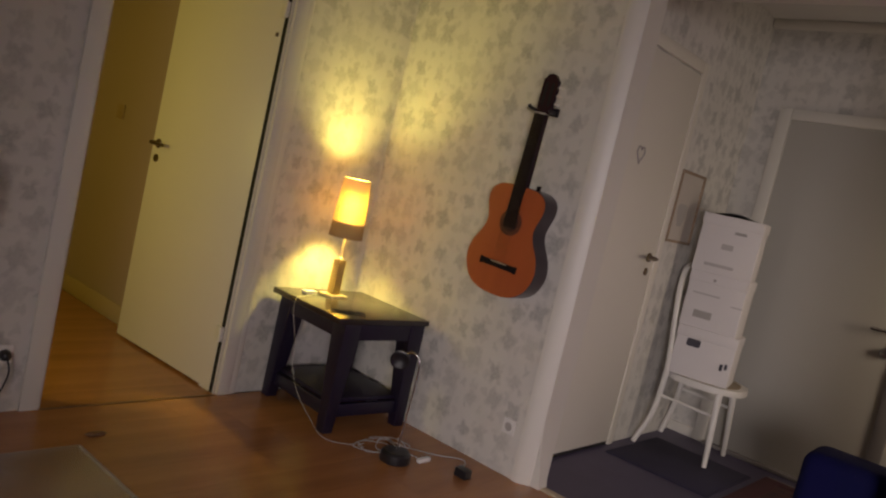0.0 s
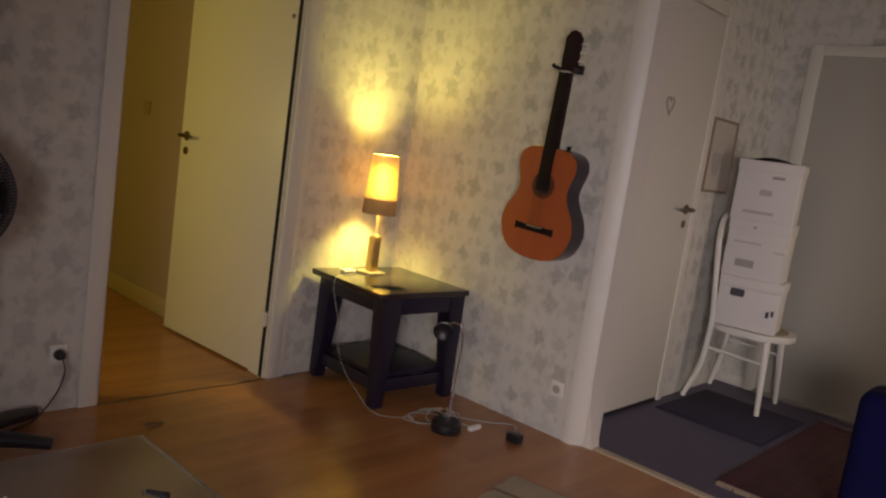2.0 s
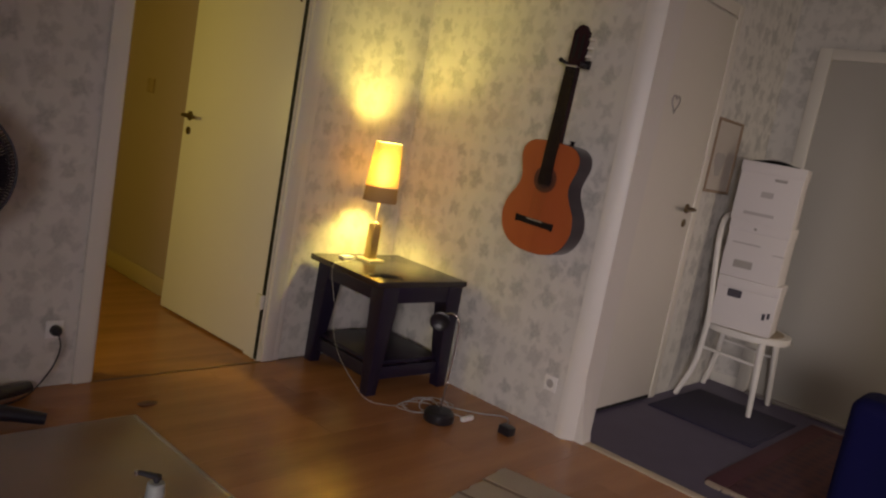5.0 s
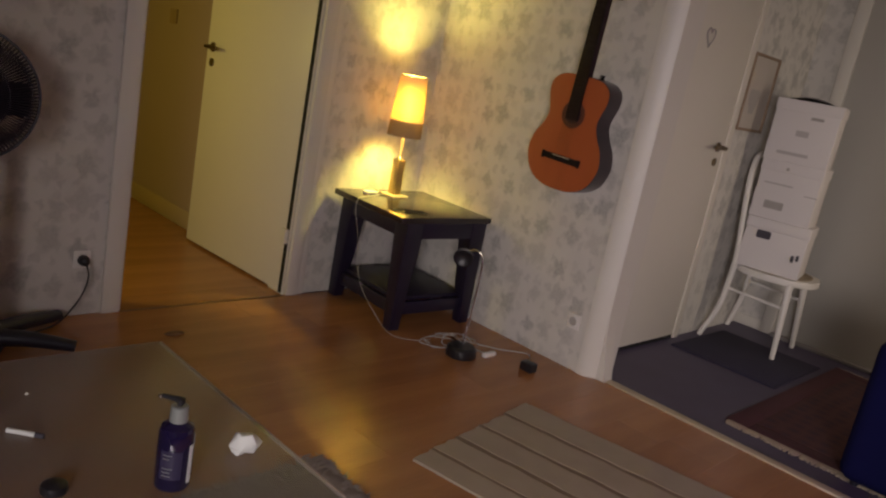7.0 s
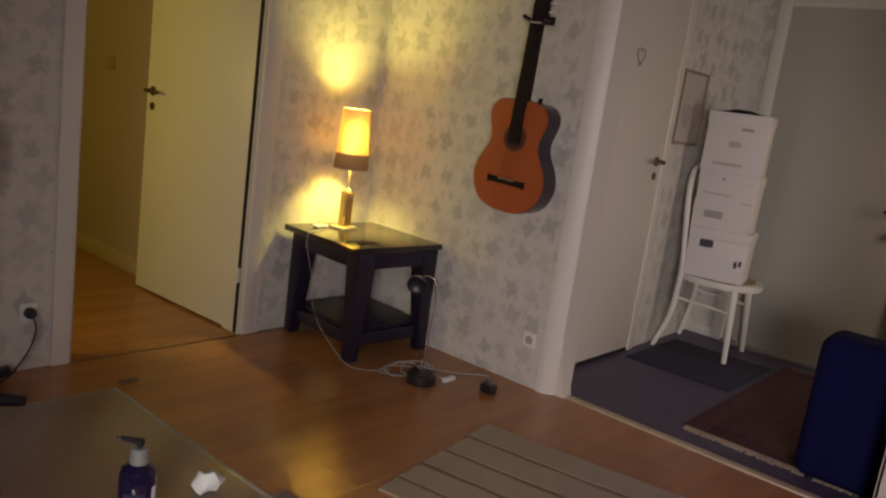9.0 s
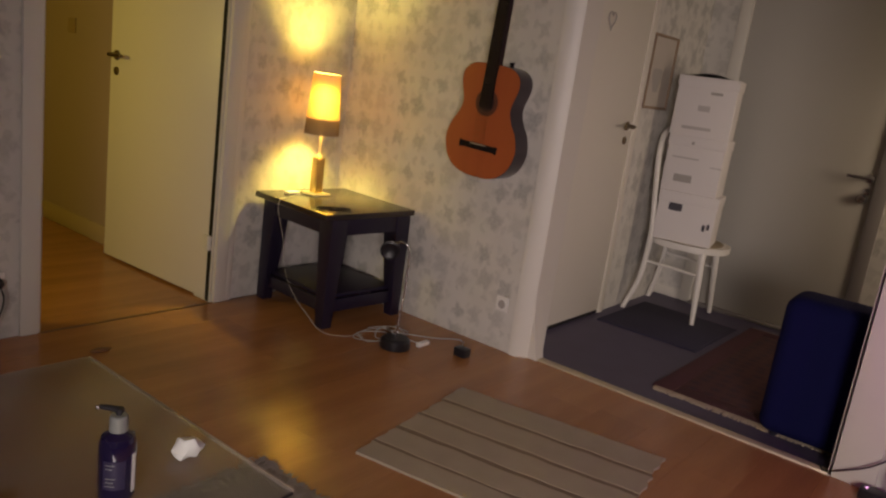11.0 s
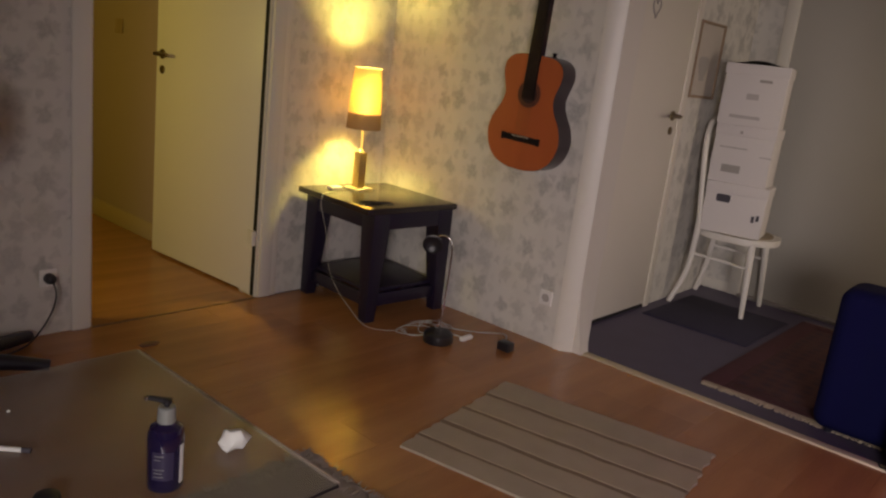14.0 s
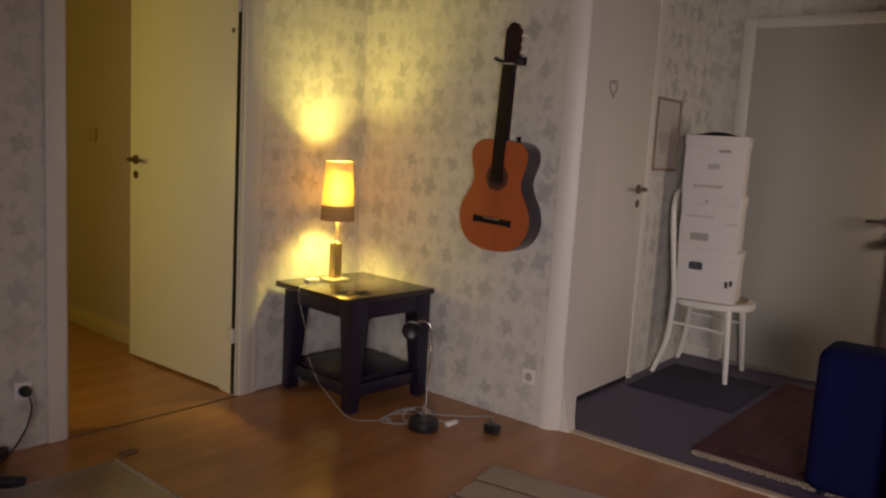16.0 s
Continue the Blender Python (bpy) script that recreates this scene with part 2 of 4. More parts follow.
def shade_cloth(name, colour, through_share, open_share, lining):
    m, n, l, b = material(name)
    out = n["Material Output"]
    tr, df, mx = n.new("ShaderNodeBsdfTranslucent"), n.new("ShaderNodeBsdfDiffuse"), n.new("ShaderNodeMixShader")
    ns, co = n.new("ShaderNodeTexNoise"), n.new("ShaderNodeTexCoord")
    ns.inputs["Scale"].default_value = 260
    l.new(co.outputs["Object"], ns.inputs["Vector"])
    mc = n.new("ShaderNodeMix")
    mc.data_type = "RGBA"
    l.new(ns.outputs[0], mc.inputs[0])
    mc.inputs[6].default_value, mc.inputs[7].default_value = (*colour, 1), (*[c * 0.8 for c in colour], 1)
    l.new(mc.outputs[2], tr.inputs[0])
    df.inputs[0].default_value = (*lining, 1)
    mx.inputs[0].default_value = through_share
    l.new(df.outputs[0], mx.inputs[1])
    l.new(tr.outputs[0], mx.inputs[2])
    weave, clear = n.new("ShaderNodeMixShader"), n.new("ShaderNodeBsdfTransparent")
    clear.inputs[0].default_value = (1.0, 0.72, 0.25, 1)
    weave.inputs[0].default_value = open_share
    l.new(mx.outputs[0], weave.inputs[1])
    l.new(clear.outputs[0], weave.inputs[2])
    l.new(weave.outputs[0], out.inputs[0])
    return m


SHADE = shade_cloth("shade_cloth", (0.85, 0.31, 0.05), 0.0080, 0.0052, (0.86, 0.70, 0.38))
SHADE_BAND = shade_cloth("shade_band", (0.40, 0.22, 0.10), 0.003, 0.0, (0.30, 0.20, 0.12))


def glow(name, colour, strength):
    m, n, l, b = material(name)
    b.inputs["Emission Color"].default_value = (*colour, 1)
    b.inputs["Emission Strength"].default_value = strength
    return m


BULB_GLOW = glow("bulb_glow", (1.0, 0.83, 0.20), 700)
LED_GLOW = glow("led_glow", (0.9, 0.4, 0.9), 2)


# ---------------------------------------------------------------- mesh helpers
def box(bm, x0, x1, y0, y1, z0, z1, bevel=0.0, seg=2):
    made = bmesh.ops.create_cube(bm, size=1)["verts"]
    for v in made:
        v.co = Vector(((x0 + x1) / 2 + v.co.x * (x1 - x0), (y0 + y1) / 2 + v.co.y * (y1 - y0), (z0 + z1) / 2 + v.co.z * (z1 - z0)))
    if bevel:
        edges = list({e for v in made for e in v.link_edges})
        bmesh.ops.bevel(bm, geom=edges, offset=bevel, segments=seg, affect="EDGES", profile=0.5)
    return bm


def a_box(*args, **kw):
    return box(bmesh.new(), *args, **kw)


def lathe(bm, profile, centre=(0, 0, 0), seg=32, m=None):
    """Turn (radius, height) pairs about an upright axis; ends at radius 0 close."""
    m = m or Matrix.Identity(4)
    rings = []
    for r, z in profile:
        if r < 1e-6:
            rings.append([bm.verts.new(m @ (Vector(centre) + Vector((0, 0, z))))])
        else:
            rings.append([bm.verts.new(m @ (Vector(centre) + Vector((r * math.cos(a), r * math.sin(a), z)))) for a in (2 * math.pi * k / seg for k in range(seg))])
    for a, b in zip(rings, rings[1:]):
        for k in range(seg):
            j = (k + 1) % seg
            if len(a) == 1 and len(b) == 1:
                continue
            if len(a) == 1:
                bm.faces.new((a[0], b[j], b[k]))
            elif len(b) == 1:
                bm.faces.new((a[k], a[j], b[0]))
            else:
                bm.faces.new((a[k], a[j], b[j], b[k]))
    return bm


def smooth_line(points, steps=8):
    """A Catmull-Rom line through the points."""
    p = [Vector(q) for q in points]
    p = [2 * p[0] - p[1]] + p + [2 * p[-1] - p[-2]]
    out = []
    for i in range(1, len(p) - 2):
        for k in range(steps):
            t = k / steps
            a, b, c, d = p[i - 1 : i + 3]
            out.append(0.5 * (2 * b + (c - a) * t + (2 * a - 5 * b + 4 * c - d) * t * t + (3 * b - a - 3 * c + d) * t ** 3))
    out.append(p[-2])
    return out


def tube(bm, points, radius, seg=8, steps=8, taper=None):
    line = smooth_line(points, steps) if steps > 1 else [Vector(q) for q in points]
    up, rings = Vector((0.31, 0.17, 0.93)), []
    for i, q in enumerate(line):
        way = (line[min(i + 1, len(line) - 1)] - line[max(i - 1, 0)]).normalized()
        side = way.cross(up)
        side = side.normalized() if side.length > 1e-4 else way.orthogonal().normalized()
        up = side.cross(way).normalized()
        r = radius if taper is None else radius + (taper - radius) * i / (len(line) - 1)
        rings.append([bm.verts.new(q + r * (math.cos(a) * side + math.sin(a) * up)) for a in (2 * math.pi * k / seg for k in range(seg))])
    for a, b in zip(rings, rings[1:]):
        for k in range(seg):
            j = (k + 1) % seg
            bm.faces.new((a[k], a[j], b[j], b[k]))
    bm.faces.new(rings[0][::-1])
    bm.faces.new(rings[-1])
    return bm


def prism(bm, outline, w0, w1, to):
    """Extrude a closed (u, v) outline from depth w0 to w1; to(u, v, w) gives the place."""
    a = [bm.verts.new(to(u, v, w0)) for u, v in outline]
    b = [bm.verts.new(to(u, v, w1)) for u, v in outline]
    bm.faces.new(a)
    bm.faces.new(b[::-1])
    for k in range(len(a)):
        j = (k + 1) % len(a)
        bm.faces.new((a[k], b[k], b[j], a[j]))
    return bm


def mesh_of(name, bm, mat, smooth=True):
    bmesh.ops.recalc_face_normals(bm, faces=bm.faces)
    me = bpy.data.meshes.new(name)
    bm.to_mesh(me)
    bm.free()
    me.materials.append(mat)
    if smooth and len(me.polygons) > 6:
        me.polygons.foreach_set("use_smooth", [True] * len(me.polygons))
        me.set_sharp_from_angle(angle=radians(38))
    return me


def part(name, bm, mat, parent, label=""):
    ob = new(name, mesh_of(name, bm, mat))
    ob.parent = parent
    return tagged(ob, label)


def thing(name, bm, mat, label, category, kind="", group=""):
    return tagged(new(name, mesh_of(name, bm, mat)), label, category, group, kind)


def root(name, label, category, place=(0, 0, 0), kind="", group=""):
    ob = new(name)
    ob.location = place
    ob.empty_display_size = 0.1
    return tagged(ob, label, category, group, kind)


# ---------------------------------------------------------------- setting
TOP = 2.50
HALL_Y, FAR_X, CORR_X = -1.075, 1.745, -0.715
OPEN_L, OPEN_R, HEAD = -1.55, -0.776, 2.02
EAST_X = -0.052

bm = bmesh.new()
box(bm, -4.6, OPEN_L, 0.012, 0.13, 0, TOP)
box(bm, OPEN_R, EAST_X, 0.012, 0.13, 0, TOP)
box(bm, OPEN_L, OPEN_R, 0.012, 0.13, HEAD, TOP)
thing("wall_north", bm, PAPER_X, "pale wallpaper wall with grey blossoms and a doorway", "wall", "structure")
bm = bmesh.new()
box(bm, EAST_X, 0.11, HALL_Y, 0.13, 0, TOP)
box(bm, EAST_X, 0.11, -1.180, HALL_Y, 0, TOP)
box(bm, -0.012, 0.11, -1.225, -1.180, 0, TOP)
box(bm, 0.0, 0.11, -2.49, -1.225, 2.12, TOP)
box(bm, 0.0, 0.11, -4.8, -2.49, 0, TOP)
thing("wall_east", bm, PAPER_Y, "pale wallpaper wall with grey blossoms beside the hall opening", "wall", "structure")
thing("wall_south", a_box(-4.6, 0.11, -4.92, -4.8, 0, TOP), PAPER_X, "pale wallpaper wall closing the room", "wall", "structure")
thing("wall_west", a_box(-4.72, -4.6, -4.92, 0.13, 0, TOP), PAPER_Y, "pale wallpaper wall closing the room", "wall", "structure")
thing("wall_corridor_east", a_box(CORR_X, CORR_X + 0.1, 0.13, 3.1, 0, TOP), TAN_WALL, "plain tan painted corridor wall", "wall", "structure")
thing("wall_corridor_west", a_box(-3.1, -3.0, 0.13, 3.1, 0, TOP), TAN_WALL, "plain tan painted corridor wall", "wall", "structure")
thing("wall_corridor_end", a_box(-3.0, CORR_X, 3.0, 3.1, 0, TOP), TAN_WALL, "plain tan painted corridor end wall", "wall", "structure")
thing("wall_hall_north", a_box(0.11, FAR_X, HALL_Y, -0.975, 0, TOP), PAPER_X, "hall wall in pale wallpaper with grey blossoms", "wall", "structure")
thing("wall_hall_east", a_box(FAR_X, FAR_X + 0.12, -3.3, -0.975, 0, TOP), PAPER_Y, "hall wall in pale wallpaper with the entrance door", "wall", "structure")
thing("wall_hall_south", a_box(0.11, FAR_X, -3.3, -3.2, 0, TOP), PAPER_X, "hall wall in pale wallpaper", "wall", "structure")
thing("ceiling", a_box(-4.72, FAR_X + 0.12, -4.92, 3.1, TOP, TOP + 0.1), PLASTER, "plain white ceiling", "ceiling", "structure")
thing("subfloor", a_box(-4.72, 0.02, -4.92, 3.1, -0.1, -0.006), JOINT, "dark subfloor under the laminate boards", "floor", "structure")
thing("hall_floor", a_box(0.02, FAR_X + 0.12, -3.3, -0.975, -0.1, 0.0), VINYL, "dark grey vinyl hall floor", "floor", "structure")


def trim(name, bm, mat, label, category="trim"):
    return thing(name, bm, mat, label, category, "structure")


# doorway of the room's north wall
bm = bmesh.new()
box(bm, OPEN_L - 0.068, OPEN_L + 0.002, -0.004, 0.012, 0, HEAD + 0.068, 0.004)
box(bm, OPEN_R - 0.002, OPEN_R + 0.062, -0.008, 0.012, 0, HEAD + 0.068, 0.004)
box(bm, OPEN_L + 0.002, OPEN_R - 0.002, -0.004, 0.012, HEAD, HEAD + 0.068, 0.004)
trim("trim_door_north", bm, WHITE_PAINT, "white painted door casing")
bm = bmesh.new()
box(bm, OPEN_R + 0.062, OPEN_R + 0.094, -0.002, 0.012, 0, HEAD + 0.11, 0.003)
trim("trim_door_north_outer", bm, WHITE_PAINT, "white painted outer casing board")
bm = bmesh.new()
box(bm, OPEN_L, OPEN_L + 0.012, 0.012, 0.13, 0, HEAD)
box(bm, OPEN_R - 0.012, OPEN_R, 0.012, 0.13, 0, HEAD)
trim("trim_jamb_north", bm, WHITE_PAINT, "white painted door jamb")
# added black strip: the shade in the gap between leaf and jamb
trim("trim_gap_shade_north", a_box(OPEN_R - 0.015, OPEN_R - 0.0125, 0.020, 0.043, 0.004, HEAD), GAP_SHADE, "black strip standing in for the shaded gap beside the leaf")
trim("trim_threshold_north", a_box(OPEN_L + 0.012, OPEN_R - 0.012, -0.006, 0.010, -0.006, 0.002, 0.001), JOINT, "dark floor strip in the doorway")
# opening to the hall
bm = bmesh.new()
prism(bm, [(EAST_X - 0.001, -1.158), (EAST_X - 0.009, -1.161), (EAST_X - 0.008, -1.196), (-0.026, -1.238), (0.112, -1.238), (0.112, -1.2255), (-0.0125, -1.2255), (-0.0125, -1.1805), (EAST_X - 0.001, -1.1805)], 0.0, 2.12, lambda u, v, w: Vector((u, v, w)))
prism(bm, [(-1.238, 0.0), (-1.284, 0.0), (-1.277, 0.04), (-1.258, 0.12), (-1.244, 0.20), (-1.238, 0.28)], -0.022, 0.04, lambda u, v, w: Vector((w, u, v)))
trim("trim_hall_opening", bm, WHITE_PAINT, "white painted casing of the hall opening")
bm = bmesh.new()
box(bm, -0.014, 0.0, -2.62, -2.475, 0, 2.26, 0.004)
box(bm, -0.014, 0.124, -2.49, -2.475, 0, 2.12, 0.003)
trim("trim_hall_opening_south", bm, WHITE_PAINT, "white painted casing of the hall opening")
bm = bmesh.new()
box(bm, -0.014, 0.124, -2.475, -1.238, 2.105, 2.12, 0.003)
box(bm, -0.014, 0.0, -2.475, -1.238, 2.12, 2.26, 0.004)
trim("trim_hall_opening_head", bm, WHITE_PAINT, "white painted head casing of the hall opening")
trim("trim_threshold_hall", a_box(-0.012, 0.032, -2.475, -1.284, -0.004, 0.007, 0.003), PLATE, "pale metal floor strip between laminate and vinyl")
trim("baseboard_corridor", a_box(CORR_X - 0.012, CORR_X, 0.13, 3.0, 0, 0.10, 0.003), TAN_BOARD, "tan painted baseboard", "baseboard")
trim("baseboard_hall", a_box(FAR_X - 0.014, FAR_X, -1.235, HALL_Y, 0, 0.06, 0.003), WHITE_PAINT, "white painted baseboard", "baseboard")
bm = bmesh.new()
box(bm, FAR_X - 0.05, FAR_X, -3.2, HALL_Y, TOP - 0.05, TOP, 0.01)
trim("trim_cornice_hall", bm, WHITE_PAINT, "white painted ceiling cornice")


def lever(parent, at, out, along, mat=BRONZE):
    """A lever handle with a round rose and a keyhole rose below, on a leaf whose face looks along out."""
    at, out, along = Vector(at), Vector(out), Vector(along)
    turn = out.to_track_quat("Z", "Y").to_matrix().to_4x4()
    h = part("handle", lathe(bmesh.new(), [(0, 0), (0.024, 0), (0.024, 0.006), (0.011, 0.010), (0.011, 0.04), (0, 0.042)], seg=20, m=Matrix.Translation(at) @ turn), mat, parent, "dark bronze lever handle with round rose")
    part("lever", tube(bmesh.new(), [at + out * 0.042 - along * 0.006, at + out * 0.045 + along * 0.04, at + out * 0.045 + along * 0.105], 0.009, seg=10), mat, h)
    k = part("keyhole_rose", lathe(bmesh.new(), [(0, 0), (0.020, 0), (0.020, 0.005), (0.008, 0.008), (0, 0.008)], seg=20, m=Matrix.Translation(at - Vector((0, 0, 0.075))) @ turn), mat, parent, "small bronze keyhole rose")
    return h


# open door into the corridor
door = root("door_1", "cream painted flush door standing open into the corridor", "door", (-0.815, 0.045, 0), "structure")


def local(ob):
    return Matrix.Translation(-ob.location)


def put(name, bm, mat, parent, label=""):
    """A part built in world places, under a thing that stands elsewhere."""
    base = parent
    while base.parent:
        base = base.parent
    bmesh.ops.transform(bm, matrix=local(base), verts=bm.verts)
    return part(name, bm, mat, parent, label)


leaf = put("leaf", a_box(-0.815, -0.777, 0.045, 0.89, 0.012, 2.005, 0.002), DOOR_PAINT, door, "cream painted flush leaf")
for z in (0.277, 1.735):
    b2 = lathe(bmesh.new(), [(0, -0.035), (0.011, -0.033), (0.011, 0.033), (0, 0.035)], (-0.822, 0.032, z), 12)
    box(b2, -0.822, -0.812, 0.02, 0.075, z - 0.032, z + 0.032, 0.002)
    put("hinge", b2, WHITE_PAINT, door)


def shifted_lever(door_ob, at, out, along, mat=BRONZE):
    return lever(door_ob, Vector(at) - door_ob.location, out, along, mat)


shifted_lever(door, (-0.815, 0.835, 1.025), (-1, 0, 0), (0, -1, 0))
put("screw", lathe(bmesh.new(), [(0, -0.010), (0.007, -0.008), (0.007, 0.008), (0, 0.010)], (-0.819, 0.07, 1.625), 12), BRONZE, door)
door.location.x, door.rotation_euler = -0.791, (0, 0, radians(1.9))

# closed door with the heart in the hall
door = root("door_2", "cream painted closed hall door with a small heart", "door", (0.93, HALL_Y, 0), "structure")
leaf = put("leaf", a_box(0.15, 0.93, HALL_Y - 0.012, HALL_Y + 0.02, 0.02, 1.975, 0.002), DOOR_PAINT, door, "cream painted flush leaf")
b2 = bmesh.new()
box(b2, 0.93, 0.985, HALL_Y - 0.018, HALL_Y, 0, 2.045, 0.004)
box(b2, 0.15, 0.93, HALL_Y - 0.018, HALL_Y, 1.985, 2.045, 0.004)
put("casing", b2, DOOR_PAINT, door)
# black strip painted for the shade under the leaf
put("floor_gap", a_box(0.15, 0.93, HALL_Y - 0.008, HALL_Y + 0.0, 0.0, 0.02), GAP_SHADE, door)
shifted_lever(door, (0.86, HALL_Y - 0.012, 1.022), (0, -1, 0), (-1, 0, 0))
hx, hz = 0.49, 1.50
heart = [(hx + 0.0025 * 16 * math.sin(a) ** 3 * 0.9, HALL_Y - 0.017, hz + 0.0028 * (13 * math.cos(a) - 5 * math.cos(2 * a) - 2 * math.cos(3 * a) - math.cos(4 * a))) for a in (2 * math.pi * k / 40 for k in range(41))]
thing("heart_ornament", tube(bmesh.new(), heart, 0.0034, 6, 1), GREY_INK, "small open metal heart hung on the hall door", "ornament")

# entrance door at the end of the hall
door = root("door_3", "grey painted entrance door, closed, with a round lock", "door", (FAR_X, -1.305, 0), "structure")
put("leaf", a_box(FAR_X - 0.006, FAR_X + 0.03, -2.125, -1.305, 0.02, 1.945, 0.002), GREY_PAINT, door, "plain grey painted leaf")
b2 = bmesh.new()
box(b2, FAR_X - 0.022, FAR_X, -1.305, -1.235, 0, 2.005, 0.005)
box(b2, FAR_X - 0.022, FAR_X, -2.125, -1.305, 1.945, 2.005, 0.005)
put("casing", b2, WHITE_PAINT, door, "white painted casing")
# this casing is coloured darker to carry the shadow along the door's edge
put("casing", a_box(FAR_X - 0.022, FAR_X, -2.195, -2.125, 0, 2.005, 0.005), DULL_SHADED_PAINT, door, "casing on the lock side, darkened for the shadow on it")
put("threshold", a_box(FAR_X - 0.05, FAR_X, -2.125, -1.305, 0, 0.02, 0.004), DULL_SHADED_PAINT, door, "dull grey threshold")
shifted_lever(door, (FAR_X - 0.006, -2.095, 0.925), (-1, 0, 0), (0, 1, 0), STEEL)
turn = Matrix.Translation(Vector((FAR_X - 0.006, -2.08, 0.81)) - door.location) @ Vector((-1, 0, 0)).to_track_quat("Z", "Y").to_matrix().to_4x4()
part("lock", lathe(bmesh.new(), [(0, 0), (0.030, 0), (0.030, 0.008), (0.022, 0.018), (0.020, 0.030), (0, 0.033)], seg=24, m=turn), STEEL, door, "round chrome lock")


# ---------------------------------------------------------------- things in the room
def inner_leg(x1, y1, sx, sy):
    """A square leg, plumb on its two outer faces and tapering on the inner ones."""
    top, foot = 0.086, 0.052
    bm = bmesh.new()
    rings = []
    for w, z in ((top, 0.490), (top, 0.418), (foot, 0.0)):
        rings.append([bm.verts.new((x1 - sx * a * w, y1 - sy * b * w, z)) for a, b in ((0, 0), (1, 0), (1, 1), (0, 1))])
    for a, b in zip(rings, rings[1:]):
        for k in range(4):
            bm.faces.new((a[k], a[(k + 1) % 4], b[(k + 1) % 4], b[k]))
    bm.faces.new(rings[0])
    bm.faces.new(rings[-1][::-1])
    bmesh.ops.bevel(bm, geom=list(bm.edges), offset=0.003, segments=2, affect="EDGES", profile=0.5)
    return bm


def side_table():
    t = root("side_table", "black-brown wooden side table with a lower shelf", "side table", (-0.345, -0.271, 0))
    part("tabletop", a_box(-0.262, 0.272, -0.270, 0.250, 0.491, 0.518, 0.005, seg=3), LAMPLIT_TOP_WOOD, t)
    x0, x1, y0, y1 = -0.214, 0.258, -0.260, 0.242
    for x, sx in ((x0, -1), (x1, 1)):
        for y, sy in ((y0, -1), (y1, 1)):
            part("leg", inner_leg(x, y, sx, sy), BLACK_WOOD, t)
    for y, s in ((y0, 1), (y1, -1)):
        part("apron", a_box(x0 + 0.087, x1 - 0.087, y + s * 0.014 - 0.010, y + s * 0.014 + 0.010, 0.418, 0.490, 0.002), BLACK_WOOD, t)
        part("rail", a_box(x0 + 0.062, x1 - 0.062, y + s * 0.026 - 0.010, y + s * 0.026 + 0.010, 0.066, 0.123, 0.002), BLACK_WOOD, t)
    for x, s in ((x0, 1), (x1, -1)):
        part("apron", a_box(x + s * 0.014 - 0.010, x + s * 0.014 + 0.010, y0 + 0.087, y1 - 0.087, 0.418, 0.490, 0.002), BLACK_WOOD, t)
        part("rail", a_box(x + s * 0.026 - 0.010, x + s * 0.026 + 0.010, y0 + 0.062, y1 - 0.062, 0.066, 0.123, 0.002), BLACK_WOOD, t)
    part("shelf", a_box(x0 + 0.036, x1 - 0.036, y0 + 0.036, y1 - 0.036, 0.124, 0.144, 0.003), BLACK_WOOD, t)
    t.rotation_euler = (0, 0, radians(-4))
    return t


def table_lamp():
    x, y = BULB[:2]
    t = root("table_lamp", "lit brass table lamp with an amber cloth shade", "lamp", (x, y, 0.518))
    put("base", a_box(x - 0.050, x + 0.050, y - 0.050, y + 0.050, 0.518, 0.528, 0.003), PLATE, t, "pale brass square foot")
    b2 = bmesh.new()
    for k in range(4):
        a = x - 0.022 + 0.011 * k
        box(b2, a + 0.0006, a + 0.0104, y - 0.022, y + 0.022, 0.528, 0.695, 0.002)
    put("column", b2, BRASS, t, "ribbed square brass column")
    put("neck", lathe(bmesh.new(), [(0, 0.695), (0.014, 0.695), (0.014, 0.702), (0.0065, 0.708), (0.008, 0.80), (0.012, 0.86), (0.012, 0.89), (0, 0.892)], (x, y, 0), 20), PLATE, t, "pale polished neck")
    put("shade", lathe(bmesh.new(), [(0.0767, 0.877), (0.0625, 1.082)], (x, y, 0), 48), SHADE, t, "amber translucent cloth shade")
    put("band", lathe(bmesh.new(), [(0.0805, 0.806), (0.0767, 0.877)], (x, y, 0), 48), SHADE_BAND, t, "brown lower band of the shade")
    for r, z in ((0.0625, 1.082), (0.0767, 0.877), (0.0805, 0.806)):
        put("rim", lathe(bmesh.new(), [(r - 0.001, z - 0.0015), (r + 0.001, z - 0.0015), (r + 0.001, z + 0.0015), (r - 0.001, z + 0.0015), (r - 0.001, z - 0.0015)], (x, y, 0), 48), SEAT_TAN, t)
    put("bulb", lathe(bmesh.new(), [(0, -0.082), (0.020, -0.076), (0.034, -0.048), (0.038, 0.0), (0.036, 0.046), (0.022, 0.078), (0, 0.088)], (x, y, BULB[2]), 28), BULB_GLOW, t, "glowing frosted bulb")
    return t


def cable(name, points, radius, mat, label):
    return thing(name, tube(bmesh.new(), points, radius, 6, 8), mat, label, "cable")


side_table()
table_lamp()
thing("switch_block", a_box(-0.490, -0.425, -0.125, -0.085, 0.518, 0.531, 0.004), WHITE_PLASTIC, "white inline cable switch lying on the side table", "switch")
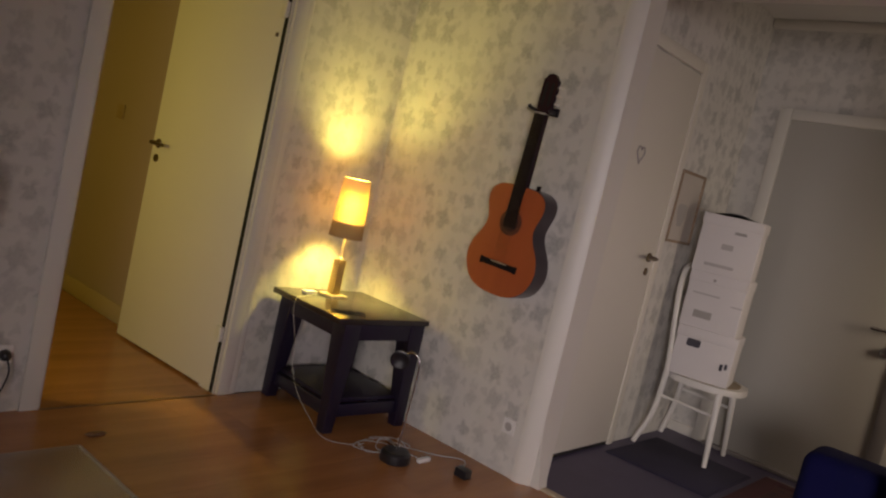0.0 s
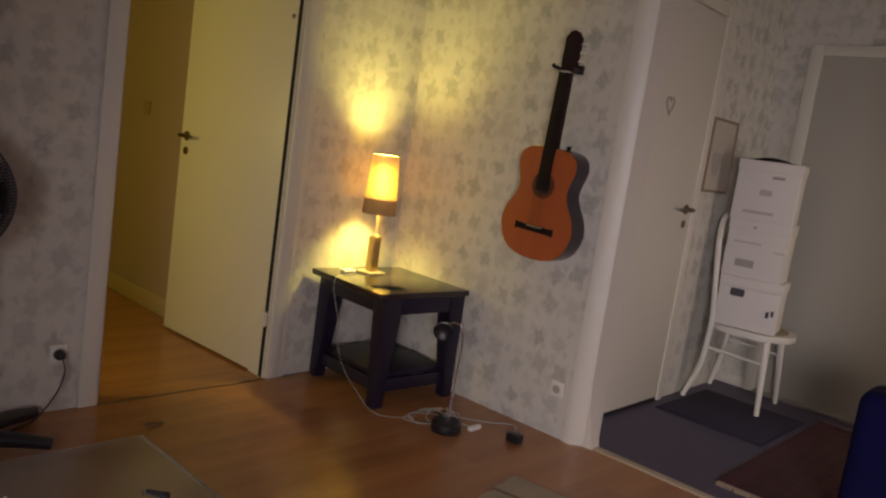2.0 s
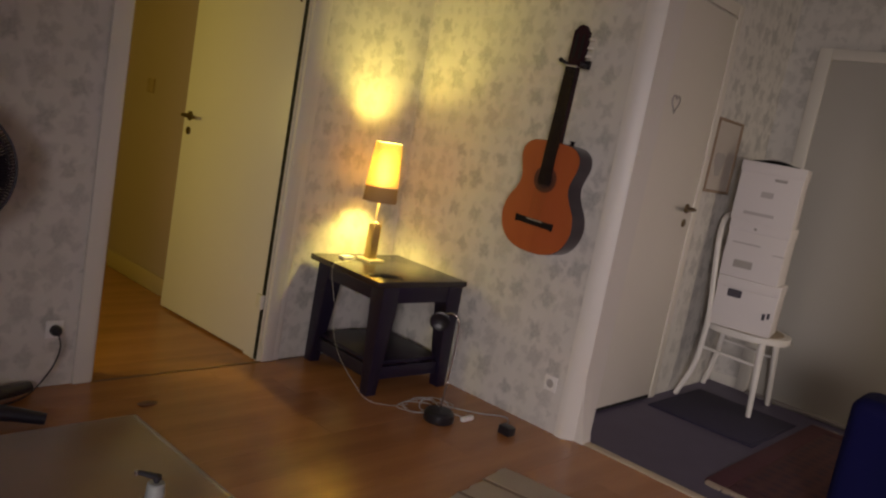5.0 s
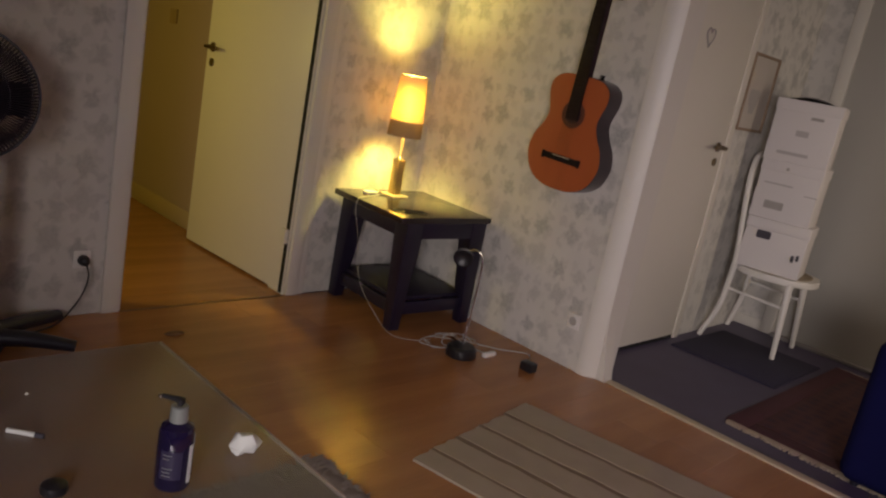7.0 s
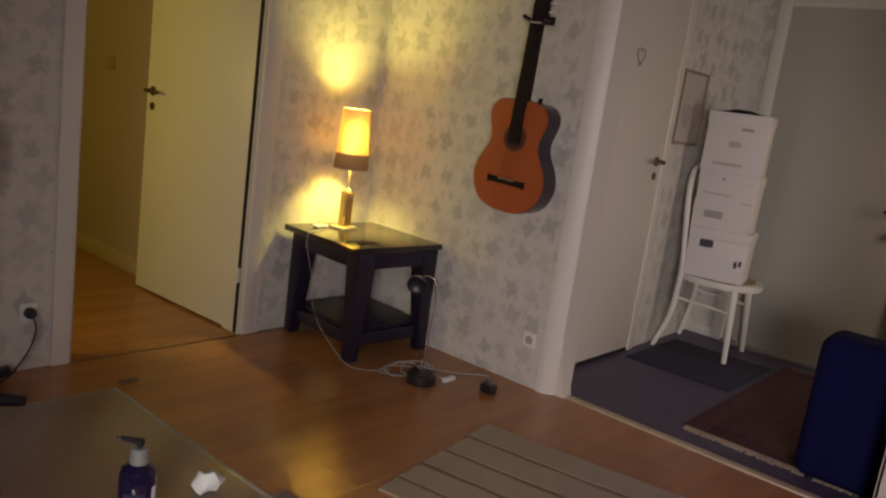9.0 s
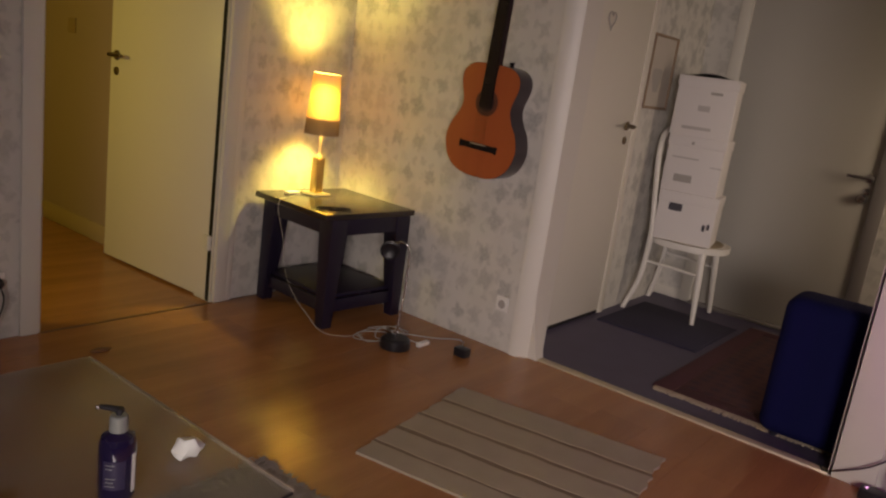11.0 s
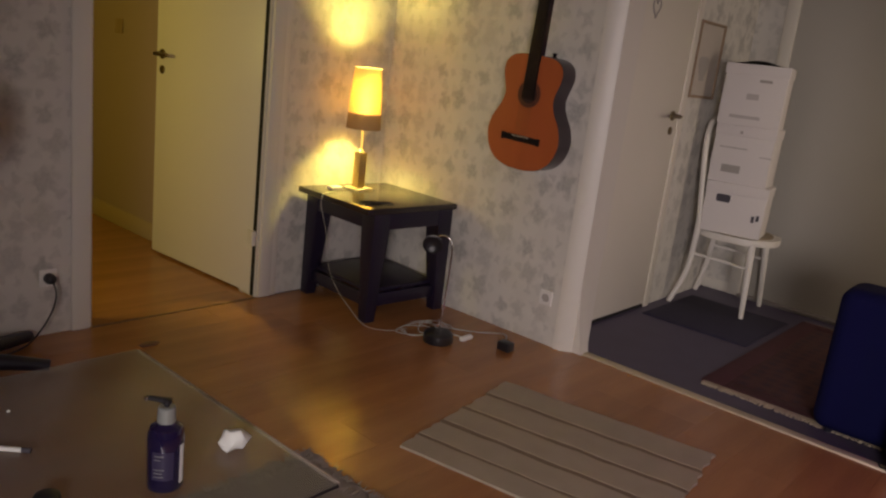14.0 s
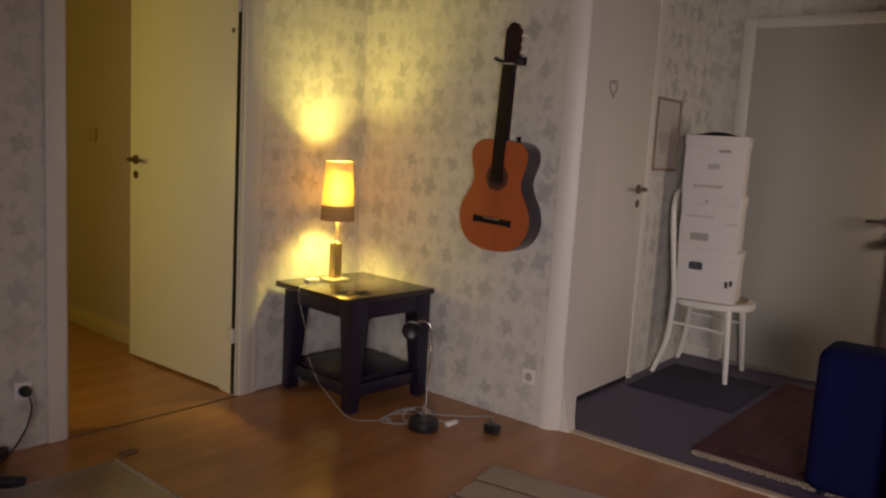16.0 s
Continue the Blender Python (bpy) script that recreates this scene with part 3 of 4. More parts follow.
cable("lamp_cable", [(-0.40, -0.135, 0.523), (-0.46, -0.15, 0.522), (-0.575, -0.19, 0.522), (-0.606, -0.20, 0.515), (-0.612, -0.205, 0.46), (-0.605, -0.25, 0.33), (-0.597, -0.26, 0.22), (-0.605, -0.33, 0.13), (-0.615, -0.45, 0.06), (-0.615, -0.56, 0.012), (-0.55, -0.64, 0.006), (-0.46, -0.66, 0.005)], 0.0014, CABLE_WHITE, "thin white lamp cable hanging off the side table")

# folded spectacles
sp = root("spectacles", "black spectacles lying on the side table", "spectacles", (-0.512, -0.438, 0.518))
for cx, cy in ((-0.040, 0.025), (0.013, 0.002)):
    part("rim", tube(bmesh.new(), [(cx + 0.024 * math.cos(a), cy + 0.017 * math.sin(a), 0.004) for a in (2 * math.pi * k / 16 for k in range(17))], 0.0035, 6, 1), BLACK_PLASTIC, sp)
part("bridge", tube(bmesh.new(), [(-0.018, 0.018, 0.005), (-0.013, 0.018, 0.009), (-0.009, 0.010, 0.005)], 0.0030, 6), BLACK_PLASTIC, sp)
for a, b in (((-0.061, 0.032), (0.055, -0.032)), ((0.035, -0.006), (0.070, -0.045))):
    part("temple", tube(bmesh.new(), [(*a, 0.006), ((a[0] + b[0]) / 2, (a[1] + b[1]) / 2, 0.010), (*b, 0.004)], 0.0034, 6), BLACK_PLASTIC, sp)


def guitar():
    """Classical guitar hung by its head; u across, v up from the tail, w out from the wall."""
    lean = radians(2.5)
    x0, y0, z0 = EAST_X - 0.003, -0.900, 0.747

    def to(u, v, w):
        v *= 0.988
        return Vector((x0 - w, y0 - (u * math.cos(lean) + v * math.sin(lean)), z0 + v * math.cos(lean) - u * math.sin(lean)))

    g = root("guitar", "classical guitar with an orange varnished top, hung on the wall", "guitar", to(0, 0.5, 0))
    half = [(0.0, 0.0), (0.060, 0.004), (0.115, 0.022), (0.158, 0.060), (0.181, 0.115), (0.183, 0.160), (0.168, 0.210), (0.142, 0.252), (0.126, 0.290), (0.124, 0.320), (0.133, 0.355), (0.144, 0.390), (0.146, 0.420), (0.136, 0.450), (0.106, 0.474), (0.060, 0.483), (0.0, 0.484)]
    line = [(q.x, q.y) for q in smooth_line([(u, v, 0) for u, v in half], 4)]
    outline = line + [(-u, v) for u, v in line[-2:0:-1]]
    inner = [(u * 0.994, 0.242 + (v - 0.242) * 0.994) for u, v in outline]
    put("sides", prism(bmesh.new(), outline, -0.003, 0.091, to), ROSEWOOD, g, "dark brown sides and back")
    put("soundboard", prism(bmesh.new(), inner, 0.0912, 0.0945, to), SPRUCE, g, "orange varnished soundboard")
    ring = lambda r0, r1, w0, w1: lathe(bmesh.new(), [(r0, w0), (r1, w0), (r1, w1), (r0, w1), (r0, w0)] if r0 else [(0, w0), (r1, w0), (r1, w1), (0, w1)], seg=40)

    def placed(b3, u, v):
        for q in b3.verts:
            q.co = to(u + q.co.x, v + q.co.y, q.co.z)
        return b3

    # dark disc on the uncut top, painted as the shade inside the hole
    put("soundhole", placed(ring(0, 0.041, 0.0946, 0.0950), 0, 0.322), HOLE_SHADE_INLAY, g)
    put("rosette", placed(ring(0.041, 0.058, 0.0946, 0.0954), 0, 0.322), ROSETTE, g, "dark inlaid rosette")
    put("rosette_line", placed(ring(0.047, 0.0505, 0.0955, 0.0958), 0, 0.322), HOLE_SHADE_INLAY, g)
    plane = lambda u0, u1, v0, v1, w0, w1: prism(bmesh.new(), [(u0, v0), (u1, v0), (u1, v1), (u0, v1)], w0, w1, to)
    put("bridge", plane(-0.094, 0.094, 0.119, 0.145, 0.0946, 0.103), EBONY, g, "black bridge")
    put("bridge_end", plane(-0.098, -0.086, 0.116, 0.148, 0.103, 0.106), EBONY, g)
    put("bridge_end", plane(0.086, 0.098, 0.116, 0.148, 0.103, 0.106), EBONY, g)
    put("saddle", plane(-0.04, 0.04, 0.140, 0.143, 0.103, 0.108), IVORY, g, "white saddle")
    put("neck", prism(bmesh.new(), [(-0.029, 0.46), (0.029, 0.46), (0.0255, 0.80), (-0.0255, 0.80)], 0.072, 0.098, to), HEAD_WOOD, g)
    put("fingerboard", prism(bmesh.new(), [(-0.0305, 0.30), (0.0305, 0.30), (0.026, 0.798), (-0.026, 0.798)], 0.098, 0.104, to), EBONY, g, "black fingerboard")
    scale = 0.657
    for k in range(1, 18):
        v = 0.142 + scale / 2 ** (k / 12)
        h = 0.0305 - 0.0045 * (v - 0.30) / 0.498
        put("fret", plane(-h + 0.001, h - 0.001, v - 0.0012, v + 0.0012, 0.104, 0.1050), FRET_METAL, g)
    put("nut", plane(-0.027, 0.027, 0.798, 0.804, 0.098, 0.107), IVORY, g, "white nut")
    head = [(-0.026, 0.804), (0.026, 0.804), (0.036, 0.83), (0.036, 0.945), (0.026, 0.955), (0.018, 0.968), (0.0, 0.974), (-0.018, 0.968), (-0.026, 0.955), (-0.036, 0.945), (-0.036, 0.83)]
    put("headstock", prism(bmesh.new(), head, 0.066, 0.086, to), HEAD_WOOD, g, "dark slotted headstock")
    # black plates on the solid head give the shade inside the slots
    for u in (-0.016, 0.016):
        put("head_slot", plane(u - 0.006, u + 0.006, 0.835, 0.935, 0.0862, 0.0868), GAP_SHADE, g)
    for s in (-1, 1):
        for k in range(3):
            v = 0.85 + 0.035 * k
            put("tuner", tube(bmesh.new(), [to(s * 0.036, v, 0.072), to(s * 0.046, v, 0.066), to(s * 0.050, v, 0.056)], 0.006, 8), IVORY, g)
    for k in range(6):
        u = -0.0215 + 0.0086 * k
        put("string", tube(bmesh.new(), [to(u * 1.3, 0.132, 0.1095), to(u, 0.804, 0.1085)], 0.0004 + 0.0002 * (k < 3), 4, 1), BRONZE, g)
    put("strap_button", lathe(bmesh.new(), [(0, 0), (0.012, 0), (0.006, 0.008), (0.012, 0.018), (0, 0.02)], seg=14, m=Matrix.Translation(to(0.062, 0.482, 0.05))), EBONY, g)
    h = root("wall_hook", "black metal guitar hook on the wallpaper", "hook", to(0, 0.80, -0.012))
    put("arm", tube(bmesh.new(), [to(0, 0.86, -0.012), to(0, 0.845, 0.03), to(0, 0.812, 0.05)], 0.007, 8), BLACK_PLASTIC, h)
    put("fork", tube(bmesh.new(), [to(-0.062, 0.826, 0.108), to(-0.056, 0.818, 0.098), to(-0.040, 0.812, 0.062), to(0, 0.812, 0.050), to(0.040, 0.812, 0.062), to(0.046, 0.814, 0.098), to(0.052, 0.818, 0.108)], 0.0075, 8), BLACK_PLASTIC, h)
    put("pad", prism(bmesh.new(), [(0.020, 0.800), (0.058, 0.800), (0.058, 0.835), (0.020, 0.835)], 0.050, 0.062, to), BLACK_PLASTIC, h)


guitar()


def outlet(name, at, out, label):
    """A round recessed wall outlet on a square plate."""
    at, out = Vector(at), Vector(out)
    turn = Matrix.Translation(at) @ out.to_track_quat("Z", "Y").to_matrix().to_4x4()
    o = root(name, label, "outlet", at)
    b2 = a_box(-0.031, 0.031, -0.033, 0.033, 0.0, 0.009, 0.003)
    bmesh.ops.transform(b2, matrix=turn, verts=b2.verts)
    put("plate", b2, WHITE_PLASTIC, o)
    put("ring", lathe(bmesh.new(), [(0.0195, 0.0095), (0.0225, 0.0095), (0.0225, 0.012), (0.0195, 0.012), (0.0195, 0.0095)], seg=28, m=turn), WHITE_PLASTIC, o)
    # flat disc; its grey stands in for shade in the socket recess
    put("well", lathe(bmesh.new(), [(0, 0.0093), (0.0192, 0.0093), (0.0192, 0.0097), (0, 0.0097)], seg=28, m=turn), GREY_INK, o, "shadowed grey socket well")
    return o


outlet("wall_outlet", (EAST_X, -1.090, 0.210), (-1, 0, 0), "white wall outlet with an empty round socket")
outlet("wall_outlet", (-1.70, 0.012, 0.222), (0, -1, 0), "white wall outlet with a black plug in it")


def wall_plug(at, out, label, radius=0.02):
    at, out = Vector(at), Vector(out)
    turn = Matrix.Translation(at) @ out.to_track_quat("Z", "Y").to_matrix().to_4x4()
    return thing("plug", lathe(bmesh.new(), [(0, 0), (radius, 0), (radius, 0.018), (radius * 0.8, 0.03), (radius * 0.4, 0.036), (0, 0.037)], seg=22, m=turn), BLACK_PLASTIC, label, "plug")


wall_plug((-1.70, 0.002, 0.222), (0, -1, 0), "round black mains plug in the wall outlet")
cable("fan_cable", [(-1.70, -0.036, 0.216), (-1.695, -0.05, 0.17), (-1.715, -0.05, 0.10), (-1.765, -0.06, 0.035), (-1.83, -0.09, 0.006), (-1.95, -0.14, 0.005), (-2.05, -0.2, 0.01)], 0.0032, BLACK_PLASTIC, "black cable running down to the fan")


# gooseneck lamp on the floor
def gooseneck():
    cx, cy = -0.446, -0.832
    g = root("gooseneck_lamp", "small black gooseneck lamp standing on the floor", "lamp", (cx, cy, 0))
    put("base", lathe(bmesh.new(), [(0, 0), (0.062, 0), (0.065, 0.006), (0.063, 0.036), (0.052, 0.046), (0.012, 0.048), (0, 0.048)], (cx, cy, 0), 32), BLACK_PLASTIC, g, "round black weighted base")
    put("neck", tube(bmesh.new(), [(cx, cy, 0.038), (cx + 0.004, cy - 0.006, 0.16), (cx + 0.010, cy - 0.010, 0.33), (cx + 0.008, cy - 0.006, 0.430), (cx - 0.006, cy + 0.022, 0.458), (cx - 0.020, cy + 0.055, 0.446)], 0.0048, 10), STEEL, g, "bent chrome neck")
    turn = Matrix.Translation((cx - 0.024, cy + 0.070, 0.418)) @ Vector((-0.75, -0.62, -0.15)).normalized().to_track_quat("Z", "Y").to_matrix().to_4x4()
    put("head", lathe(bmesh.new(), [(0, -0.034), (0.018, -0.032), (0.026, -0.018), (0.041, 0.006), (0.042, 0.016), (0.036, 0.018), (0.020, 0.008), (0, 0.007)], seg=28, m=turn), BLACK_PLASTIC, g, "black bell-shaped head")


gooseneck()
thing("adapter", a_box(-0.290, -0.245, -1.090, -1.030, 0.0, 0.038, 0.005), BLACK_PLASTIC, "small black power adapter lying on the floor", "adapter")
thing("cable_plug", a_box(-0.362, -0.290, -0.900, -0.878, 0.0, 0.020, 0.006), WHITE_PLASTIC, "white cable plug lying on the floor", "plug")
for k, (r0, cx, cy) in enumerate(((0.10, -0.43, -0.70), (0.085, -0.36, -0.73), (0.07, -0.47, -0.72))):
    turns = [(cx + r0 * (1 + 0.12 * math.sin(3 * a + k)) * math.cos(a + k), cy + 0.75 * r0 * (1 + 0.1 * math.cos(2 * a)) * math.sin(a + k), 0.005 + 0.005 * (k + math.sin(2 * a) * 0.4) + 0.0012 * a) for a in (2 * math.pi * j / 14 for j in range(18))]
    cable("white_cable", turns, 0.0020, CABLE_WHITE, "thin white cable coiled loosely on the floor")
cable("white_cable", [(-0.32, -0.75, 0.012), (-0.22, -0.86, 0.006), (-0.13, -0.94, 0.006), (-0.17, -0.99, 0.006), (-0.24, -1.0, 0.012)], 0.0020, CABLE_WHITE, "thin white cable trailing to the adapter")
cable("white_cable", [(-0.425, -0.827, 0.055), (-0.415, -0.797, 0.080), (-0.39, -0.817, 0.058), (-0.42, -0.857, 0.063), (-0.45, -0.827, 0.075), (-0.43, -0.797, 0.052), (-0.39, -0.837, 0.03), (-0.34, -0.882, 0.012)], 0.0020, CABLE_WHITE, "white cable knotted round the lamp neck")


# striped rug
def striped_rug():
    """Woven strips run along the rug; its corners are a little askew to the room."""
    north, west, east = Vector((-0.548, -1.275, 0)), Vector((-1.226, -1.377, 0)), Vector((-0.417, -2.045, 0))
    across, down = west - north, east - north
    r = root("striped_rug", "cream woven rug with narrow brown stripes", "rug", north + across * 0.5 + down * 0.5)

    def strip(name, a, b, z, mat, label=""):
        b2, rows, n = bmesh.new(), [], 40
        for i in range(n + 1):
            row = []
            for j in range(5):
                u, v = a + (b - a) * j / 4, i / n
                if i in (0, n):
                    v += 0.022 * noise.noise(Vector((u * 30, i, 1.3)))
                u += 0.008 * noise.noise(Vector((round((a if j < 2 else b) * 50), v * 5, 2.0))) if j in (0, 4) else 0
                q = north + across * u + down * v
                row.append(b2.verts.new((q.x, q.y, z + 0.002 * noise.noise(Vector((q.x * 14, q.y * 14, 0))))))
            rows.append(row)
        for p, q in zip(rows, rows[1:]):
            for j in range(4):
                b2.faces.new((p[j], p[j + 1], q[j + 1], q[j]))
        out = bmesh.ops.extrude_face_region(b2, geom=list(b2.faces))
        for v in out["geom"]:
            if isinstance(v, bmesh.types.BMVert):
                v.co.z = 0.0005
        return put(name, b2, mat, r, label)

    cuts = [0.0, 0.205, 0.240, 0.436, 0.470, 0.642, 0.678, 0.838, 0.862, 1.0]
    for k, (a, b) in enumerate(zip(cuts, cuts[1:])):
        stripe = k % 2 == 1
        strip("stripe" if stripe else "field", a, b, 0.0075 if stripe else 0.009, BROWN_WOOL if stripe else CREAM_WOOL, "narrow brown stripe" if stripe else "")


striped_rug()


def shaggy_rug():
    """Grey pile rug under the glass table, with tufts along its edge."""
    r = root("shaggy_rug", "grey-brown shaggy rug under the glass table", "rug", (-2.2, -2.0, 0))
    x0, x1, y0, y1 = -3.0, -1.475, -3.0, -1.24
    b2, n = bmesh.new(), 70
    grid = [[b2.verts.new((x0 + (x1 - x0) * i / n + 0.012 * noise.noise(Vector((j * 0.5, i * 0.2, 1))), y0 + (y1 - y0) * j / n + 0.012 * noise.noise(Vector((i * 0.5, j * 0.2, 5))), 0.004 if i in (0, n) or j in (0, n) else 0.016 + 0.008 * noise.noise(Vector((i * 0.7, j * 0.7, 3))))) for j in range(n + 1)] for i in range(n + 1)]
    for i in range(n):
        for j in range(n):
            b2.faces.new((grid[i][j], grid[i + 1][j], grid[i + 1][j + 1], grid[i][j + 1]))
    put("rug_body", b2, GREY_PILE, r)
    b3, rg = bmesh.new(), random.Random(4)
    for k in range(2600):
        if k % 2:
            p, out = Vector((x1 - 0.01, rg.uniform(-2.4, y1), 0.008)), Vector((1, rg.uniform(-0.6, 0.6), 0))
        else:
            p, out = Vector((rg.uniform(-2.6, x1), y1 - 0.01, 0.008)), Vector((rg.uniform(-0.6, 0.6), 1, 0))
        p -= out * rg.uniform(0, 0.07)
        q = p + out * rg.uniform(0.010, 0.032) + Vector((0, 0, rg.uniform(-0.002, 0.018)))
        s = Vector((-out.y, out.x, 0)) * 0.003
        t = Vector((0, 0, 0.006))
        a, b, c, d = (b3.verts.new(v) for v in (p - s, p + s, p + t, q))
        for f in ((a, b, d), (b, c, d), (c, a, d), (a, c, b)):
            b3.faces.new(f)
    tagged(put("tuft_edge", b3, GREY_PILE, r), kind="stuff")


shaggy_rug()


# glass coffee table
def glass_table():
    z1 = 0.485
    t = root("coffee_table", "clear glass coffee table with a dark edge", "table", (-2.85, -1.66, 0))
    top = put("tabletop", a_box(-3.60, -2.050, -1.987, -1.323, z1 - 0.008, z1, 0.0025), TABLE_GLASS, t, "clear greenish glass top")
    top.visible_shadow = False
    put("edge", a_box(-3.60, -2.052, -1.991, -1.9875, z1 - 0.008, z1 - 0.003, 0.001), BLACK_PLASTIC, t, "dark edge strip")
    # added strip, coloured like the bright line where the edge catches light
    put("edge", a_box(-2.0498, -2.0455, -1.985, -1.325, z1 - 0.008, z1 - 0.001, 0.001), EDGE_HIGHLIGHT, t, "pale strip painted as the highlight on the glass edge")
    put("pedestal", lathe(bmesh.new(), [(0, 0.02), (0.20, 0.02), (0.21, 0.032), (0.08, 0.05), (0.05, 0.10), (0.05, 0.42), (0.12, 0.472), (0, 0.474)], (-2.85, -1.665, 0), 32), STEEL, t, "steel pedestal foot")
    return t


glass_table()


def bottle():
    cx, cy, z = -2.267, -1.830, 0.485
    b = root("pump_bottle", "dark blue pump bottle with a grey collar on the glass table", "bottle", (cx, cy, z))
    put("body", lathe(bmesh.new(), [(0, 0), (0.025, 0), (0.0272, 0.004), (0.0272, 0.088), (0.024, 0.099), (0.015, 0.105), (0.013, 0.108), (0, 0.108)], (cx, cy, z), 36), BOTTLE_BLUE, b)
    a0 = math.atan2(-2.81 - cy, -2.83 - cx)
    for name, mat, lo, hi, z0, z1, lab in (("label", LABEL_VIOLET, -0.75, 0.45, 0.022, 0.068, "violet paper label"), ("side_label", TISSUE, 0.85, 1.2, 0.012, 0.075, "white side label")):
        b2, n = bmesh.new(), 12
        cols = [[b2.verts.new((cx + r * math.cos(a0 + lo + (hi - lo) * k / n), cy + r * math.sin(a0 + lo + (hi - lo) * k / n), z + h)) for r, h in ((0.0273, z0), (0.0277, z0), (0.0277, z1), (0.0273, z1))] for k in range(n + 1)]
        for p, q in zip(cols, cols[1:]):
            for j in range(4):
                b2.faces.new((p[j], p[(j + 1) % 4], q[(j + 1) % 4], q[j]))
        lb = put(name, b2, mat, b, lab)
        if name == "label":
            for i, (h, w) in enumerate(((0.062, 0.5), (0.056, 0.35), (0.040, 0.55), (0.034, 0.45), (0.028, 0.5))):
                b3 = bmesh.new()
                pts = [(cx + 0.0279 * math.cos(a0 - 0.6 + w * k / 5), cy + 0.0279 * math.sin(a0 - 0.6 + w * k / 5), z + h) for k in range(6)]
                tube(b3, pts, 0.0008, 4, 1)
                put("text_bar", b3, CAP_GREY, lb)
    put("collar", lathe(bmesh.new(), [(0, 0.106), (0.0135, 0.106), (0.0138, 0.109), (0.0130, 0.130), (0.011, 0.132), (0, 0.132)], (cx, cy, z), 28), CAP_GREY, b, "grey metal collar")
    p = put("pump", lathe(bmesh.new(), [(0, 0.132), (0.004, 0.132), (0.004, 0.136), (0.007, 0.137), (0.007, 0.143), (0, 0.144)], (cx, cy, z), 20), BLACK_PLASTIC, b, "black pump head")
    way = Vector((-0.80, 0.55, 0)).normalized()
    c = Vector((cx, cy, z))
    put("spout", tube(bmesh.new(), [c + Vector((0, 0, 0.140)), c + way * 0.014 + Vector((0, 0, 0.143)), c + way * 0.028 + Vector((0, 0, 0.146))], 0.0055, 8, taper=0.0035), BLACK_PLASTIC, p)
    put("spout_tip", lathe(bmesh.new(), [(0, -0.003), (0.004, -0.002), (0.004, 0.004), (0, 0.005)], c + way * 0.029 + Vector((0, 0, 0.144)), 10), STEEL, p)


bottle()


def lump(name, at, size, mat, label, category, seed):
    b2 = bmesh.new()
    bmesh.ops.create_icosphere(b2, subdivisions=2, radius=1)
    for v in b2.verts:
        k = 1 + 0.35 * noise.noise(v.co * 1.7 + Vector((seed, 0, 0)))
        v.co = Vector((v.co.x * size[0] * k, v.co.y * size[1] * k, max(v.co.z, -0.55) * size[2] * k))
    low = min(v.co.z for v in b2.verts)
    bmesh.ops.translate(b2, verts=b2.verts, vec=Vector(at) - Vector((0, 0, low)))
    me = mesh_of(name, b2, mat)
    return tagged(new(name, me), label, category)


lump("tissue", (-2.120, -1.795, 0.485), (0.026, 0.020, 0.022), TISSUE, "crumpled white tissue on the glass table", "tissue", 2)
lump("crumb", (-2.36, -1.47, 0.485), (0.003, 0.003, 0.002), TISSUE, "tiny pale crumb on the glass table", "crumb", 4)
lump("floor_crumb", (-1.45, -0.27, 0.0), (0.035, 0.016, 0.008), JOINT, "small dark scrap lying on the laminate", "scrap", 7)
cg = root("cigarette", "short white cigarette with a dark tip", "cigarette", (-2.40, -1.61, 0.489))
put("paper", tube(bmesh.new(), [(-2.425, -1.585, 0.489), (-2.393, -1.617, 0.489)], 0.004, 10, 1), TISSUE, cg)
put("tip", tube(bmesh.new(), [(-2.393, -1.617, 0.489), (-2.383, -1.627, 0.489)], 0.0042, 10, 1), INK, cg)
thing("bottle_lid", lathe(bmesh.new(), [(0, 0), (0.018, 0), (0.019, 0.003), (0.018, 0.012), (0.010, 0.016), (0, 0.016)], (-2.418, -1.775, 0.485), 24), BLACK_PLASTIC, "small round black lid lying on the glass table", "lid")


